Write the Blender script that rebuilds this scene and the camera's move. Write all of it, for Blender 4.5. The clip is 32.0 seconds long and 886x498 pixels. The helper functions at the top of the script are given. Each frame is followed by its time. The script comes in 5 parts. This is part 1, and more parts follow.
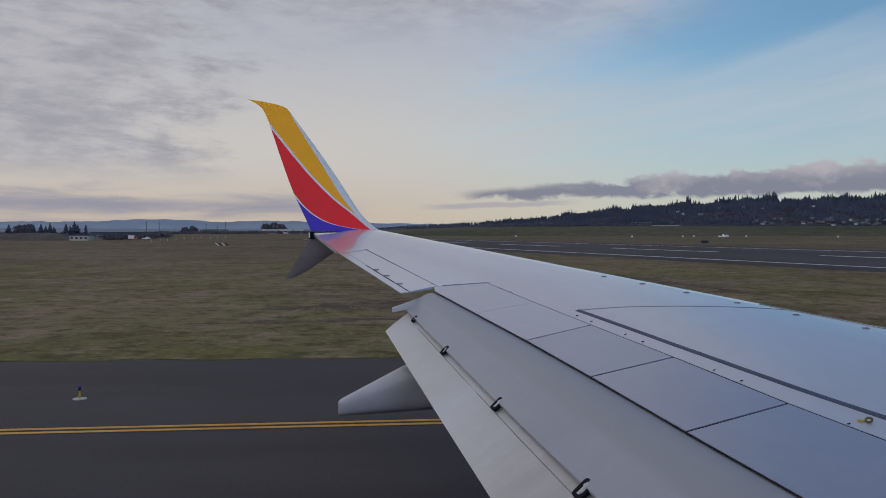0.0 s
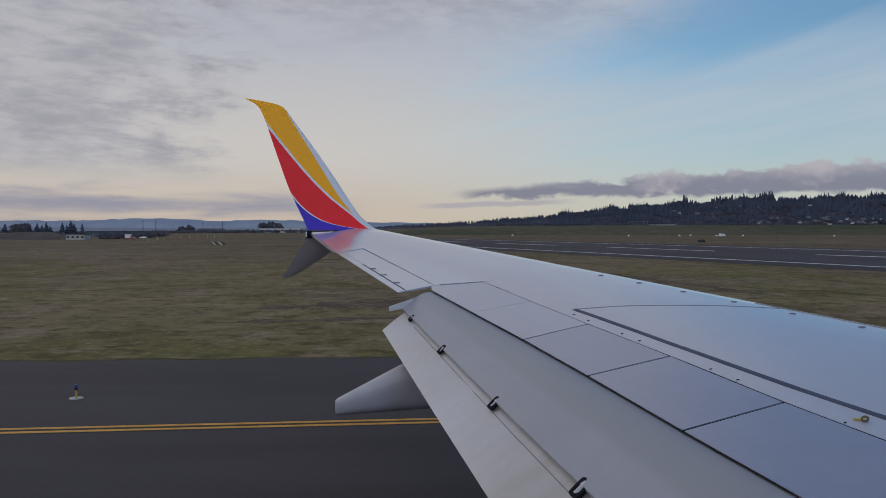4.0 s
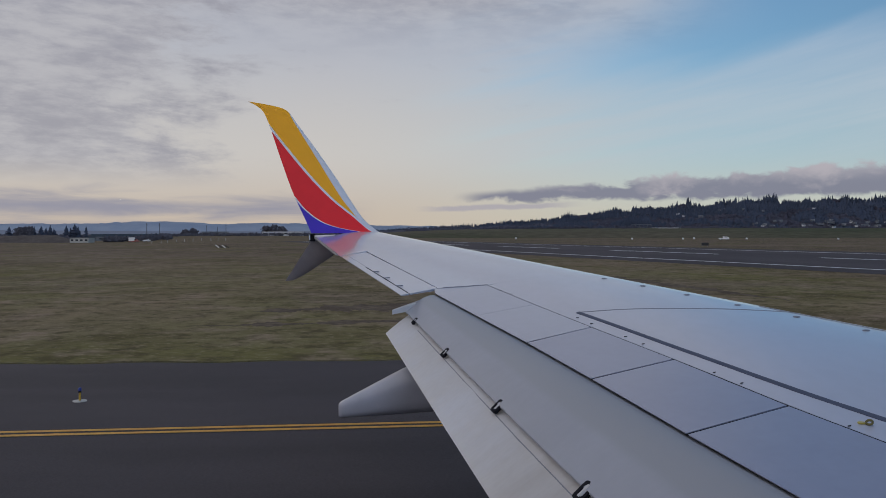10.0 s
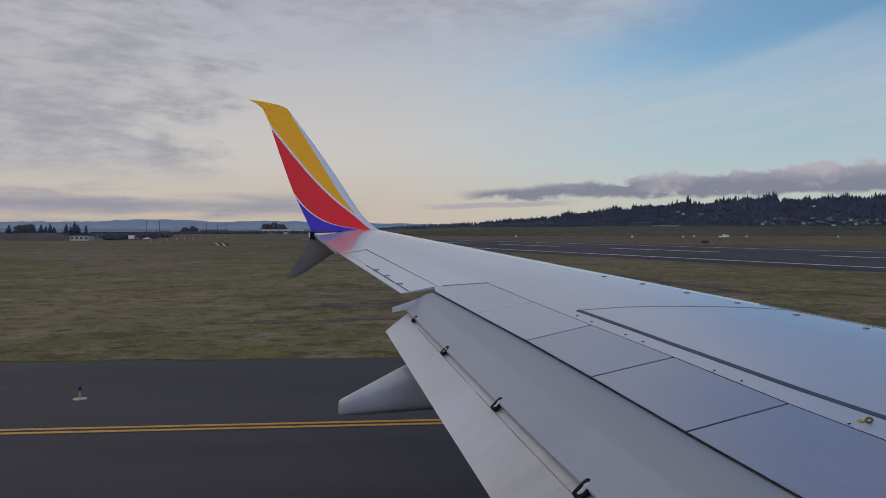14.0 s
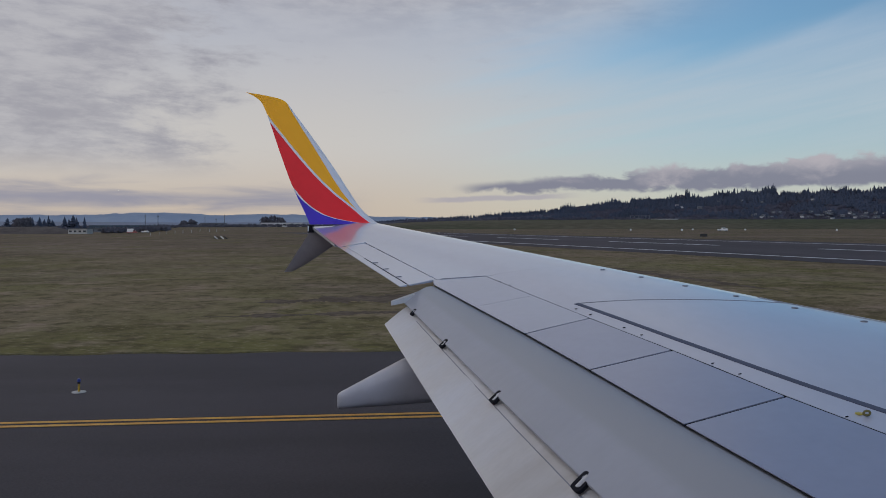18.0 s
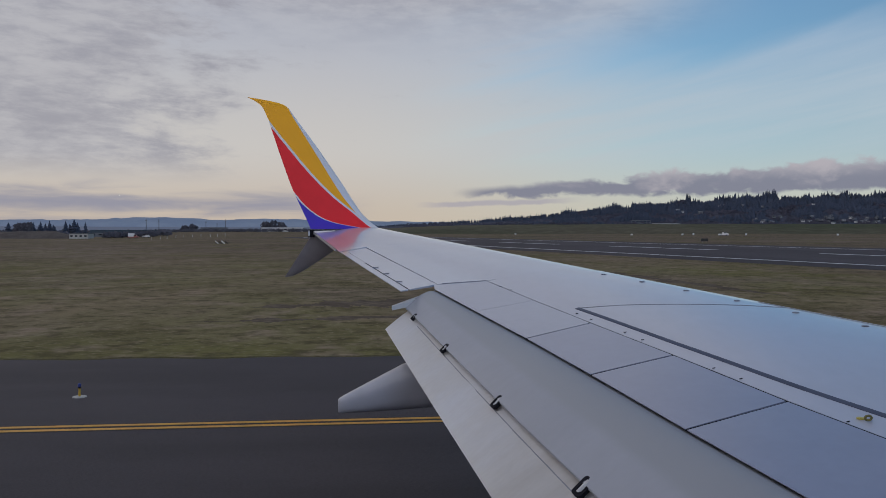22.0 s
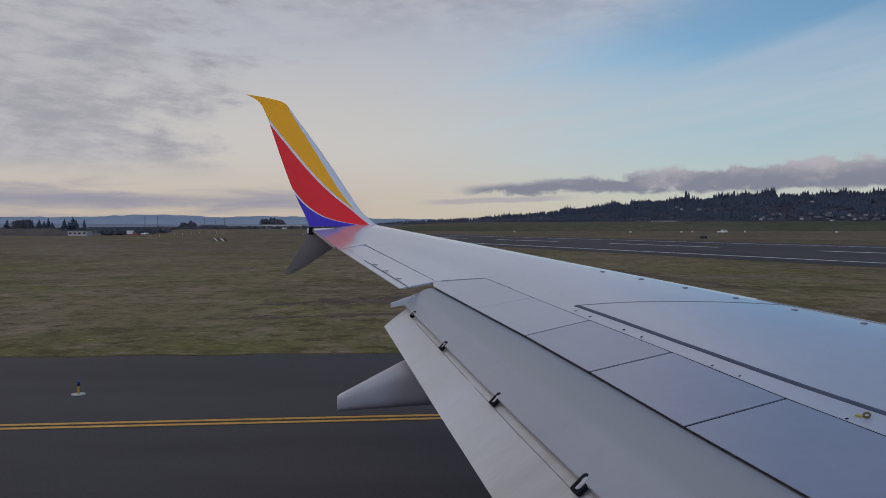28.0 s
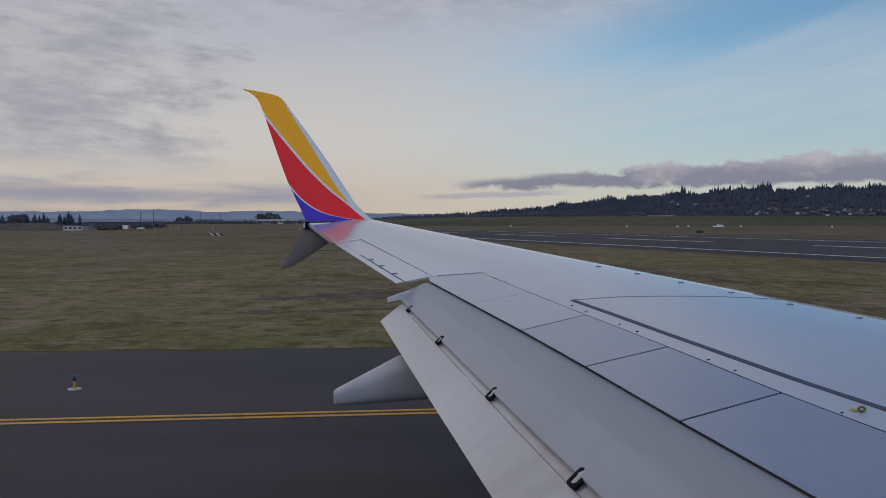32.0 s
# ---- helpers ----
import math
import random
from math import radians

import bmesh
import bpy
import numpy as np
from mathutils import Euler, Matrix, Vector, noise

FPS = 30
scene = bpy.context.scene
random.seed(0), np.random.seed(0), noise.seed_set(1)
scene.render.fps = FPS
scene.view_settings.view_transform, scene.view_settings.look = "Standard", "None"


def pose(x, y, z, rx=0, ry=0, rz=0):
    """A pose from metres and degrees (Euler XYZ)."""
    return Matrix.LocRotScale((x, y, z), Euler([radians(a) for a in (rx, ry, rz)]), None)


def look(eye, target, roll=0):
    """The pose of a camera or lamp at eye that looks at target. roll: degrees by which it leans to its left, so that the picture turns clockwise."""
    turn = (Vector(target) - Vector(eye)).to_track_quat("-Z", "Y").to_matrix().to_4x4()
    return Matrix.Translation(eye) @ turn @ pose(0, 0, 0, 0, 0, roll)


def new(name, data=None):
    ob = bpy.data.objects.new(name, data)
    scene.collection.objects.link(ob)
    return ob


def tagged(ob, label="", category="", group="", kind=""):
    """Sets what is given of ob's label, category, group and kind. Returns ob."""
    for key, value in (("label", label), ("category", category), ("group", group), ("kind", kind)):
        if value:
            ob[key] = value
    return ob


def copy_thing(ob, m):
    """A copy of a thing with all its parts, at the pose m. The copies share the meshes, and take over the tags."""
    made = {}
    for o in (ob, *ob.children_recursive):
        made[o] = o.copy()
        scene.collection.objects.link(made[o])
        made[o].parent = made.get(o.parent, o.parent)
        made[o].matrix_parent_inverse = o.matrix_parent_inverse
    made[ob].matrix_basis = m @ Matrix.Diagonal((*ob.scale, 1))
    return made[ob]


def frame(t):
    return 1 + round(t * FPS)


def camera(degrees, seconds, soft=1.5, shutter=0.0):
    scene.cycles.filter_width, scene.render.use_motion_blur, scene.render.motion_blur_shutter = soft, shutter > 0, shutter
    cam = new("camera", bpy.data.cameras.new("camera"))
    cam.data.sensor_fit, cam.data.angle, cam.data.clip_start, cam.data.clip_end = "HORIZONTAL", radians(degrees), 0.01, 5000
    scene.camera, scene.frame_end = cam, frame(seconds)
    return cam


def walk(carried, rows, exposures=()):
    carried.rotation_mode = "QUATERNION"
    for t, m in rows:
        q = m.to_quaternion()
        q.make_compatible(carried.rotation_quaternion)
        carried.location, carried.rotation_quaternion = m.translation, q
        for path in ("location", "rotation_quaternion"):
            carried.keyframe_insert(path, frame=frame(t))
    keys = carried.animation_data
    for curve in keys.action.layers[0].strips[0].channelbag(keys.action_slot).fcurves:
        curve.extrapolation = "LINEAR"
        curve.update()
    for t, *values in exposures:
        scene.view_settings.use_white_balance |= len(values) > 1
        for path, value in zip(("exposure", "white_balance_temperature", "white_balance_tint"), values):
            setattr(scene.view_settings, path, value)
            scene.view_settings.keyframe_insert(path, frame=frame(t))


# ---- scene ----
cam = camera(55.18, 32.0, 0.9)
EYE = Vector((0.0, 1.62, 3.75))
# seconds, tilt and heading in degrees: a hand-held camera at a cabin window
TURNS = [(0, 88.903, -3.942), (0.5, 88.787, -4.005), (1, 88.722, -4.023), (1.5, 88.758, -4.000), (2, 88.816, -3.977),
        (2.5, 88.646, -4.029), (3, 88.517, -4.275), (3.5, 88.728, -4.216), (5.5, 88.927, -4.070), (6, 88.698, -4.123),
        (6.5, 89.026, -3.982), (7, 88.927, -4.046), (7.5, 88.874, -4.058), (8, 89.191, -3.907), (8.5, 89.214, -3.918),
        (9, 89.155, -3.912), (9.5, 88.956, -4.035), (10, 89.050, -3.924), (10.5, 88.827, -3.989), (11, 88.933, -3.942),
        (11.5, 88.933, -3.942), (12, 88.986, -3.936), (12.5, 88.810, -3.965), (13, 88.816, -4.000), (13.5, 88.816, -4.000),
        (14, 88.910, -3.930), (14.5, 88.751, -3.976), (16.5, 88.541, -4.065), (17, 88.698, -4.012), (17.5, 88.664, -3.988),
        (18, 88.454, -4.012), (18.5, 88.488, -4.076), (19, 88.886, -3.913), (19.5, 88.664, -3.977), (20, 88.664, -4.006),
        (20.5, 88.570, -4.058), (21, 88.641, -4.058), (21.5, 88.945, -3.930), (22, 88.769, -3.959), (22.5, 88.606, -4.041),
        (23, 88.454, -4.064), (23.5, 88.517, -4.041), (24, 88.775, -3.976), (24.5, 88.400, -4.058), (25, 88.448, -4.064),
        (25.5, 88.377, -4.041), (27.5, 88.465, -4.088), (28, 88.588, -4.029), (28.5, 88.570, -4.058), (29, 88.506, -4.123),
        (29.5, 88.161, -4.216), (30, 88.459, -4.146), (30.5, 88.284, -4.146), (31, 88.448, -4.181), (31.5, 88.055, -4.304),
        (32, 88.231, -4.280)]
LEAN = -0.11   # the aircraft rolls this much on its wheels, and the camera with it
walk(cam, [(t, pose(EYE.x, EYE.y, EYE.z, rx + LEAN, 0, rz)) for t, rx, rz in TURNS], exposures=[(0.0, 0.02, 6200, 10)])

# ---------------------------------------------------------------- sky and sun
world = bpy.data.worlds.new("evening_sky")
scene.world = world
world.use_nodes = True
wn, wl = world.node_tree.nodes, world.node_tree.links
wn.clear()


def wmath(op, a, b=None, c=None, clamp=False):
    n = wn.new("ShaderNodeMath")
    n.operation, n.use_clamp = op, clamp
    for i, v in enumerate((a, b, c)):
        if v is None:
            continue
        if isinstance(v, (int, float)):
            n.inputs[i].default_value = v
        else:
            wl.new(v, n.inputs[i])
    return n.outputs[0]


def wstep(x, lo, hi):
    n = wn.new("ShaderNodeMapRange")
    n.interpolation_type = "SMOOTHSTEP"
    wl.new(x, n.inputs[0])
    for i, v in ((1, lo), (2, hi)):
        if isinstance(v, (int, float)):
            n.inputs[i].default_value = v
        else:
            wl.new(v, n.inputs[i])
    return n.outputs[0]


def wmix(f, a, b):
    n = wn.new("ShaderNodeMix")
    n.data_type = "RGBA"
    for i, v in ((0, f), (6, a), (7, b)):
        if isinstance(v, (int, float)):
            n.inputs[i].default_value = v
        elif isinstance(v, tuple):
            n.inputs[i].default_value = (*v, 1)
        else:
            wl.new(v, n.inputs[i])
    return n.outputs[2]


def wvec(x, y, z):
    n = wn.new("ShaderNodeCombineXYZ")
    for i, v in enumerate((x, y, z)):
        if isinstance(v, (int, float)):
            n.inputs[i].default_value = v
        else:
            wl.new(v, n.inputs[i])
    return n.outputs[0]


def wnoise(vec, scale, detail=5, rough=0.55, dist=0.0):
    n = wn.new("ShaderNodeTexNoise")
    wl.new(vec, n.inputs["Vector"])
    n.inputs["Scale"].default_value, n.inputs["Detail"].default_value = scale, detail
    n.inputs["Roughness"].default_value, n.inputs["Distortion"].default_value = rough, dist
    return n.outputs["Fac"]


SUN_AZ, SUN_EL = radians(-24), radians(9)
sky = wn.new("ShaderNodeTexSky")
sky.sky_type, sky.sun_disc = "NISHITA", False
sky.sun_elevation, sky.sun_rotation = SUN_EL, SUN_AZ
sky.air_density, sky.dust_density, sky.ozone_density = 1.0, 0.6, 2.0
clear = wn.new("ShaderNodeVectorMath")
clear.operation = "SCALE"
wl.new(sky.outputs[0], clear.inputs[0])
clear.inputs[3].default_value = 0.10
tinted = wn.new("ShaderNodeVectorMath")
tinted.operation = "MULTIPLY"
wl.new(clear.outputs[0], tinted.inputs[0])
tinted.inputs[1].default_value = (0.70, 1.02, 1.24)
tc = wn.new("ShaderNodeTexCoord")
sep = wn.new("ShaderNodeSeparateXYZ")
wl.new(tc.outputs["Generated"], sep.inputs[0])
dx, dy, dz = sep.outputs
az = wmath("ARCTAN2", dx, dy)
el = wmath("ARCSINE", dz)
# high cloud veil: warm and low to the left, pale blue to the right
to_right = wstep(az, -0.10, 0.42)
low_tone = wmix(to_right, (0.565, 0.465, 0.365), (0.57, 0.545, 0.43))
mid_tone = wmix(to_right, (0.585, 0.545, 0.495), (0.45, 0.53, 0.56))
top_tone = wmix(to_right, (0.42, 0.44, 0.50), (0.365, 0.455, 0.575))
veil = wmix(wstep(el, 0.07, 0.28), wmix(wstep(el, 0.0, 0.10), low_tone, mid_tone), top_tone)
streak = wnoise(wvec(wmath("MULTIPLY", az, 1.6), wmath("SUBTRACT", wmath("MULTIPLY", el, 8.5), wmath("MULTIPLY", az, 2.9)), 3.1), 1.0, 7, 0.5, 0.3)
waver = wmath("MULTIPLY", wmath("SUBTRACT", streak, 0.5), 0.16)
# a clear lane that climbs to the right, between the lavender cloud above it and a pale veil below
lane_low = wmath("ADD", wmath("SUBTRACT", el, wmath("ADD", 0.130, wmath("MULTIPLY", az, 0.118))), waver)
lane_top = wmath("ADD", wmath("SUBTRACT", el, wmath("ADD", 0.098, wmath("MULTIPLY", az, 0.540))), waver)
lane = wmath("MULTIPLY", wstep(lane_low, -0.030, 0.050), wmath("SUBTRACT", 1.0, wmath("MULTIPLY", wmath("MULTIPLY", wstep(lane_top, -0.045, 0.055), wmath("SUBTRACT", 1.0, wstep(el, 0.25, 0.36))), 0.85)))
lane = wmath("MULTIPLY", lane, wstep(az, 0.07, 0.38))
thin_veil = wmath("MULTIPLY", wstep(wmath("ADD", az, wmath("MULTIPLY", waver, 2.0)), 0.02, 0.40), wstep(el, 0.01, 0.14))
thin_veil = wmath("MULTIPLY", thin_veil, wmath("SUBTRACT", 0.38, wmath("MULTIPLY", wmath("SUBTRACT", 1.0, wstep(wmath("ABSOLUTE", wmath("ADD", lane_low, 0.045)), 0.0, 0.06)), 0.24)))
# faint wisps across the veil, climbing to the right
wisps = wnoise(wvec(wmath("MULTIPLY", az, 2.4), wmath("SUBTRACT", wmath("MULTIPLY", el, 40.0), wmath("MULTIPLY", az, 7.5)), 8.3), 1.0, 7, 0.58, 0.25)
wispy = wmath("MULTIPLY", wmath("MULTIPLY", wmath("SUBTRACT", wisps, 0.5), 1.0), wmath("MULTIPLY", wstep(az, 0.0, 0.2), wstep(el, 0.06, 0.11)))
thin_veil = wmath("MAXIMUM", wmath("ADD", thin_veil, wispy), 0.0)
open_sky = wmath("MAXIMUM", wmath("MAXIMUM", thin_veil, wmath("MULTIPLY", lane, 0.84)), wmath("MULTIPLY", wstep(el, 0.30, 0.75), 0.66))
high = wmix(open_sky, veil, tinted.outputs[0])
# ribbed grey cloud to the left
ribs = wnoise(wvec(wmath("MULTIPLY", az, 9.5), wmath("ADD", wmath("MULTIPLY", el, 29.0), wmath("MULTIPLY", az, 0.8)), 2.7), 1.0, 12, 0.64, 0.18)
flecks = wnoise(wvec(wmath("MULTIPLY", az, 26.0), wmath("ADD", wmath("MULTIPLY", el, 95.0), wmath("MULTIPLY", az, 3.0)), 6.1), 1.0, 6, 0.6, 0.2)
broad = wnoise(wvec(wmath("MULTIPLY", az, 2.2), wmath("MULTIPLY", el, 6.0), 5.2), 1.0, 3)
side = wmath("SUBTRACT", 1.0, wstep(az, -0.12, 0.40))
grey = wmath("ADD", wmath("MULTIPLY", ribs, 0.80), wmath("MULTIPLY", broad, 0.45))
lean = wmath("MAXIMUM", wmath("MINIMUM", wmath("MULTIPLY", wmath("SUBTRACT", -0.19, az), 1.4), 0.30), -0.15)
grey = wmath("ADD", wmath("ADD", grey, lean), wmath("MULTIPLY", wmath("SUBTRACT", flecks, 0.5), 0.22))
grey = wmath("MULTIPLY", wmath("MULTIPLY", wstep(grey, 0.53, 0.82), side), wstep(el, 0.045, 0.09))
grey_far = wmath("MULTIPLY", wstep(el, 0.18, 0.30), wmath("SUBTRACT", 1.0, wstep(az, 0.24, 0.46)))
grey = wmath("MAXIMUM", wmath("MULTIPLY", grey, 0.92), wmath("MULTIPLY", grey_far, wstep(broad, 0.15, 0.62)))
shade = wmix(wstep(wmath("ADD", wmath("MULTIPLY", ribs, 0.62), wmath("MULTIPLY", flecks, 0.38)), 0.38, 0.64), (0.47, 0.452, 0.458), (0.325, 0.315, 0.345))
c1 = wmix(wmath("MULTIPLY", grey, 0.95), high, shade)
# low strip over the far hills
strip_n = wnoise(wvec(wmath("MULTIPLY", az, 7.0), wmath("MULTIPLY", el, 60.0), 9.0), 1.0, 5, 0.55, 0.5)
strip_y = wmath("ABSOLUTE", wmath("SUBTRACT", el, wmath("ADD", 0.029, wmath("MULTIPLY", wmath("SUBTRACT", broad, 0.5), 0.02))))
strip = wmath("SUBTRACT", wmath("ADD", 0.009, wmath("MULTIPLY", wmath("SUBTRACT", strip_n, 0.5), 0.05)), strip_y)
strip = wmath("MULTIPLY", wstep(strip, -0.013, 0.013), wmath("SUBTRACT", 1.0, wstep(az, -0.12, 0.0)))
c2 = wmix(wmath("MULTIPLY", strip, 0.92), c1, (0.285, 0.28, 0.335))
# the long heap cloud over the wooded ridge
lump = wnoise(wvec(wmath("MULTIPLY", az, 26.0), wmath("MULTIPLY", el, 46.0), 2.0), 1.0, 7, 0.6, 0.3)
lump2 = wnoise(wvec(wmath("MULTIPLY", az, 9.0), wmath("MULTIPLY", el, 9.0), 12.0), 1.0, 4, 0.5)
along = wmath("SUBTRACT", az, 0.095)
base_el = wmath("ADD", 0.039, wmath("MULTIPLY", wmath("SUBTRACT", lump, 0.5), 0.024))
base_el = wmath("ADD", base_el, wmath("MULTIPLY", wmath("MAXIMUM", wmath("SUBTRACT", az, 0.33), 0.0), 0.01))
top_el = wmath("ADD", wmath("ADD", 0.0455, wmath("MULTIPLY", along, 0.056)), wmath("MULTIPLY", wmath("MULTIPLY", wmath("SUBTRACT", wmath("ADD", lump, lump2), 0.98), 0.046), wstep(along, 0.0, 0.2)))
heap = wmath("MULTIPLY", wstep(wmath("SUBTRACT", el, base_el), -0.002, 0.004), wmath("SUBTRACT", 1.0, wstep(wmath("SUBTRACT", el, top_el), -0.004, 0.005)))
heap = wmath("MULTIPLY", heap, wstep(along, -0.02, 0.03))
heap_tone = wmix(wstep(wmath("SUBTRACT", el, wmath("ADD", base_el, 0.012)), 0.0, 0.022), (0.205, 0.207, 0.262), (0.315, 0.30, 0.34))
heap_tone = wmix(wmath("MULTIPLY", wstep(wmath("ADD", wmath("ADD", wmath("MULTIPLY", lump, 0.6), wmath("MULTIPLY", lump2, 0.6)), wmath("MULTIPLY", wmath("SUBTRACT", el, base_el), 6.0)), 0.68, 0.90), 0.85), heap_tone, (0.47, 0.42, 0.435))
c3 = wmix(wmath("MULTIPLY", heap, 0.92), c2, heap_tone)
thin_n = wmath("ADD", 0.030, wmath("MULTIPLY", wmath("SUBTRACT", lump, 0.5), 0.008))
thin = wmath("SUBTRACT", 1.0, wstep(wmath("ABSOLUTE", wmath("SUBTRACT", el, wmath("ADD", thin_n, wmath("MULTIPLY", along, 0.03)))), 0.0015, 0.0045))
thin = wmath("MULTIPLY", thin, wmath("MULTIPLY", wstep(az, 0.03, 0.08), wmath("SUBTRACT", 1.0, wstep(az, 0.18, 0.24))))
c4 = wmix(wmath("MULTIPLY", thin, 0.75), c3, (0.38, 0.35, 0.385))
# an evening planet low over the far hills
off = wmath("ADD", wmath("POWER", wmath("ADD", az, 0.295), 2.0), wmath("POWER", wmath("SUBTRACT", el, 0.0372), 2.0))
c4 = wmix(wmath("SUBTRACT", 1.0, wstep(wmath("SQRT", off), 0.0002, 0.0006)), c4, (0.95, 0.92, 0.85))
# unseen sky behind the camera, scaled up as added fill for the winglet
back_fill = wn.new("ShaderNodeVectorMath")
back_fill.operation = "SCALE"
wl.new(c4, back_fill.inputs[0])
wl.new(wmath("ADD", 1.0, wmath("MULTIPLY", wstep(dy, 0.35, -0.6), 0.88)), back_fill.inputs[3])
bg = wn.new("ShaderNodeBackground")
wl.new(back_fill.outputs[0], bg.inputs[0])
bg.inputs[1].default_value = 1.0
wo = wn.new("ShaderNodeOutputWorld")
wl.new(bg.outputs[0], wo.inputs[0])

sun = new("sun", bpy.data.lights.new("sun", "SUN"))
sun.data.energy, sun.data.angle, sun.data.color = 0.16, radians(16), (1.0, 0.88, 0.74)
sun.matrix_world = look((0, 0, 30), (-30 * math.sin(SUN_AZ) * math.cos(SUN_EL), -30 * math.cos(SUN_AZ) * math.cos(SUN_EL), 30 - 30 * math.sin(SUN_EL)))


# ---------------------------------------------------------------- materials
def mat(name, col, rough=0.6, metal=0.0, var=0.15, scale=3.0, col2=None, stretch=(1, 1, 1), bump=0.0, bump_scale=30.0, spec=0.5, coat=0.0, rand=0.0, glow=0.0, fine=0.0):
    m = bpy.data.materials.new(name)
    m.use_nodes = True
    nt = m.node_tree
    b = nt.nodes["Principled BSDF"]
    b.inputs["Roughness"].default_value, b.inputs["Metallic"].default_value = rough, metal
    b.inputs["Specular IOR Level"].default_value = spec
    b.inputs["Coat Weight"].default_value = coat
    b.inputs["Coat Roughness"].default_value = 0.12
    tcn = nt.nodes.new("ShaderNodeTexCoord")
    mp = nt.nodes.new("ShaderNodeMapping")
    mp.inputs["Scale"].default_value = stretch
    nt.links.new(tcn.outputs["Object"], mp.inputs[0])
    n1 = nt.nodes.new("ShaderNodeTexNoise")
    n1.inputs["Scale"].default_value, n1.inputs["Detail"].default_value, n1.inputs["Roughness"].default_value = scale, 8, 0.62
    nt.links.new(mp.outputs[0], n1.inputs["Vector"])
    ramp = nt.nodes.new("ShaderNodeMapRange")
    ramp.interpolation_type = "SMOOTHSTEP"
    ramp.inputs[1].default_value, ramp.inputs[2].default_value = 0.32, 0.68
    nt.links.new(n1.outputs["Fac"], ramp.inputs[0])
    c2 = col2 if col2 else tuple(c * (1 - var) for c in col)
    mx = nt.nodes.new("ShaderNodeMix")
    mx.data_type = "RGBA"
    mx.inputs[6].default_value, mx.inputs[7].default_value = (*col, 1), (*c2, 1)
    nt.links.new(ramp.outputs[0], mx.inputs[0])
    out = mx.outputs[2]
    if fine:
        n3 = nt.nodes.new("ShaderNodeTexNoise")
        n3.inputs["Scale"].default_value, n3.inputs["Detail"].default_value = bump_scale, 4
        nt.links.new(mp.outputs[0], n3.inputs["Vector"])
        f = nt.nodes.new("ShaderNodeMapRange")
        f.inputs[1].default_value, f.inputs[2].default_value = 0.3, 0.7
        f.inputs[3].default_value, f.inputs[4].default_value = 1 - fine, 1 + fine
        nt.links.new(n3.outputs["Fac"], f.inputs[0])
        sc = nt.nodes.new("ShaderNodeVectorMath")
        sc.operation = "SCALE"
        nt.links.new(out, sc.inputs[0])
        nt.links.new(f.outputs[0], sc.inputs[3])
        out = sc.outputs[0]
    if rand:
        oi = nt.nodes.new("ShaderNodeNewGeometry")
        f = nt.nodes.new("ShaderNodeMapRange")
        f.inputs[3].default_value, f.inputs[4].default_value = 1 - rand, 1 + rand
        nt.links.new(oi.outputs["Random Per Island"], f.inputs[0])
        sc = nt.nodes.new("ShaderNodeVectorMath")
        sc.operation = "SCALE"
        nt.links.new(out, sc.inputs[0])
        nt.links.new(f.outputs[0], sc.inputs[3])
        out = sc.outputs[0]
    nt.links.new(out, b.inputs["Base Color"])
    if bump:
        n2 = nt.nodes.new("ShaderNodeTexNoise")
        n2.inputs["Scale"].default_value, n2.inputs["Detail"].default_value = bump_scale, 5
        nt.links.new(mp.outputs[0], n2.inputs["Vector"])
        bp = nt.nodes.new("ShaderNodeBump")
        bp.inputs["Strength"].default_value, bp.inputs["Distance"].default_value = bump, 0.02
        nt.links.new(n2.outputs["Fac"], bp.inputs["Height"])
        nt.links.new(bp.outputs[0], b.inputs["Normal"])
    if glow:
        b.inputs["Emission Color"].default_value, b.inputs["Emission Strength"].default_value = (*col, 1), glow
    return m


M_SKIN = mat("wing_grey_paint", (0.525, 0.535, 0.612), 0.30, var=0.06, scale=0.9, stretch=(1, 0.5, 1), coat=1.0, fine=0.02, bump_scale=9)
M_SPOIL = mat("spoiler_grey_paint", (0.322, 0.323, 0.412), 0.30, var=0.05, scale=1.6, fine=0.02, bump_scale=12, coat=0.9)
M_PANEL = mat("fixed_panel_grey_paint", (0.435, 0.436, 0.512), 0.30, var=0.05, scale=1.2, fine=0.02, bump_scale=12, coat=0.9)


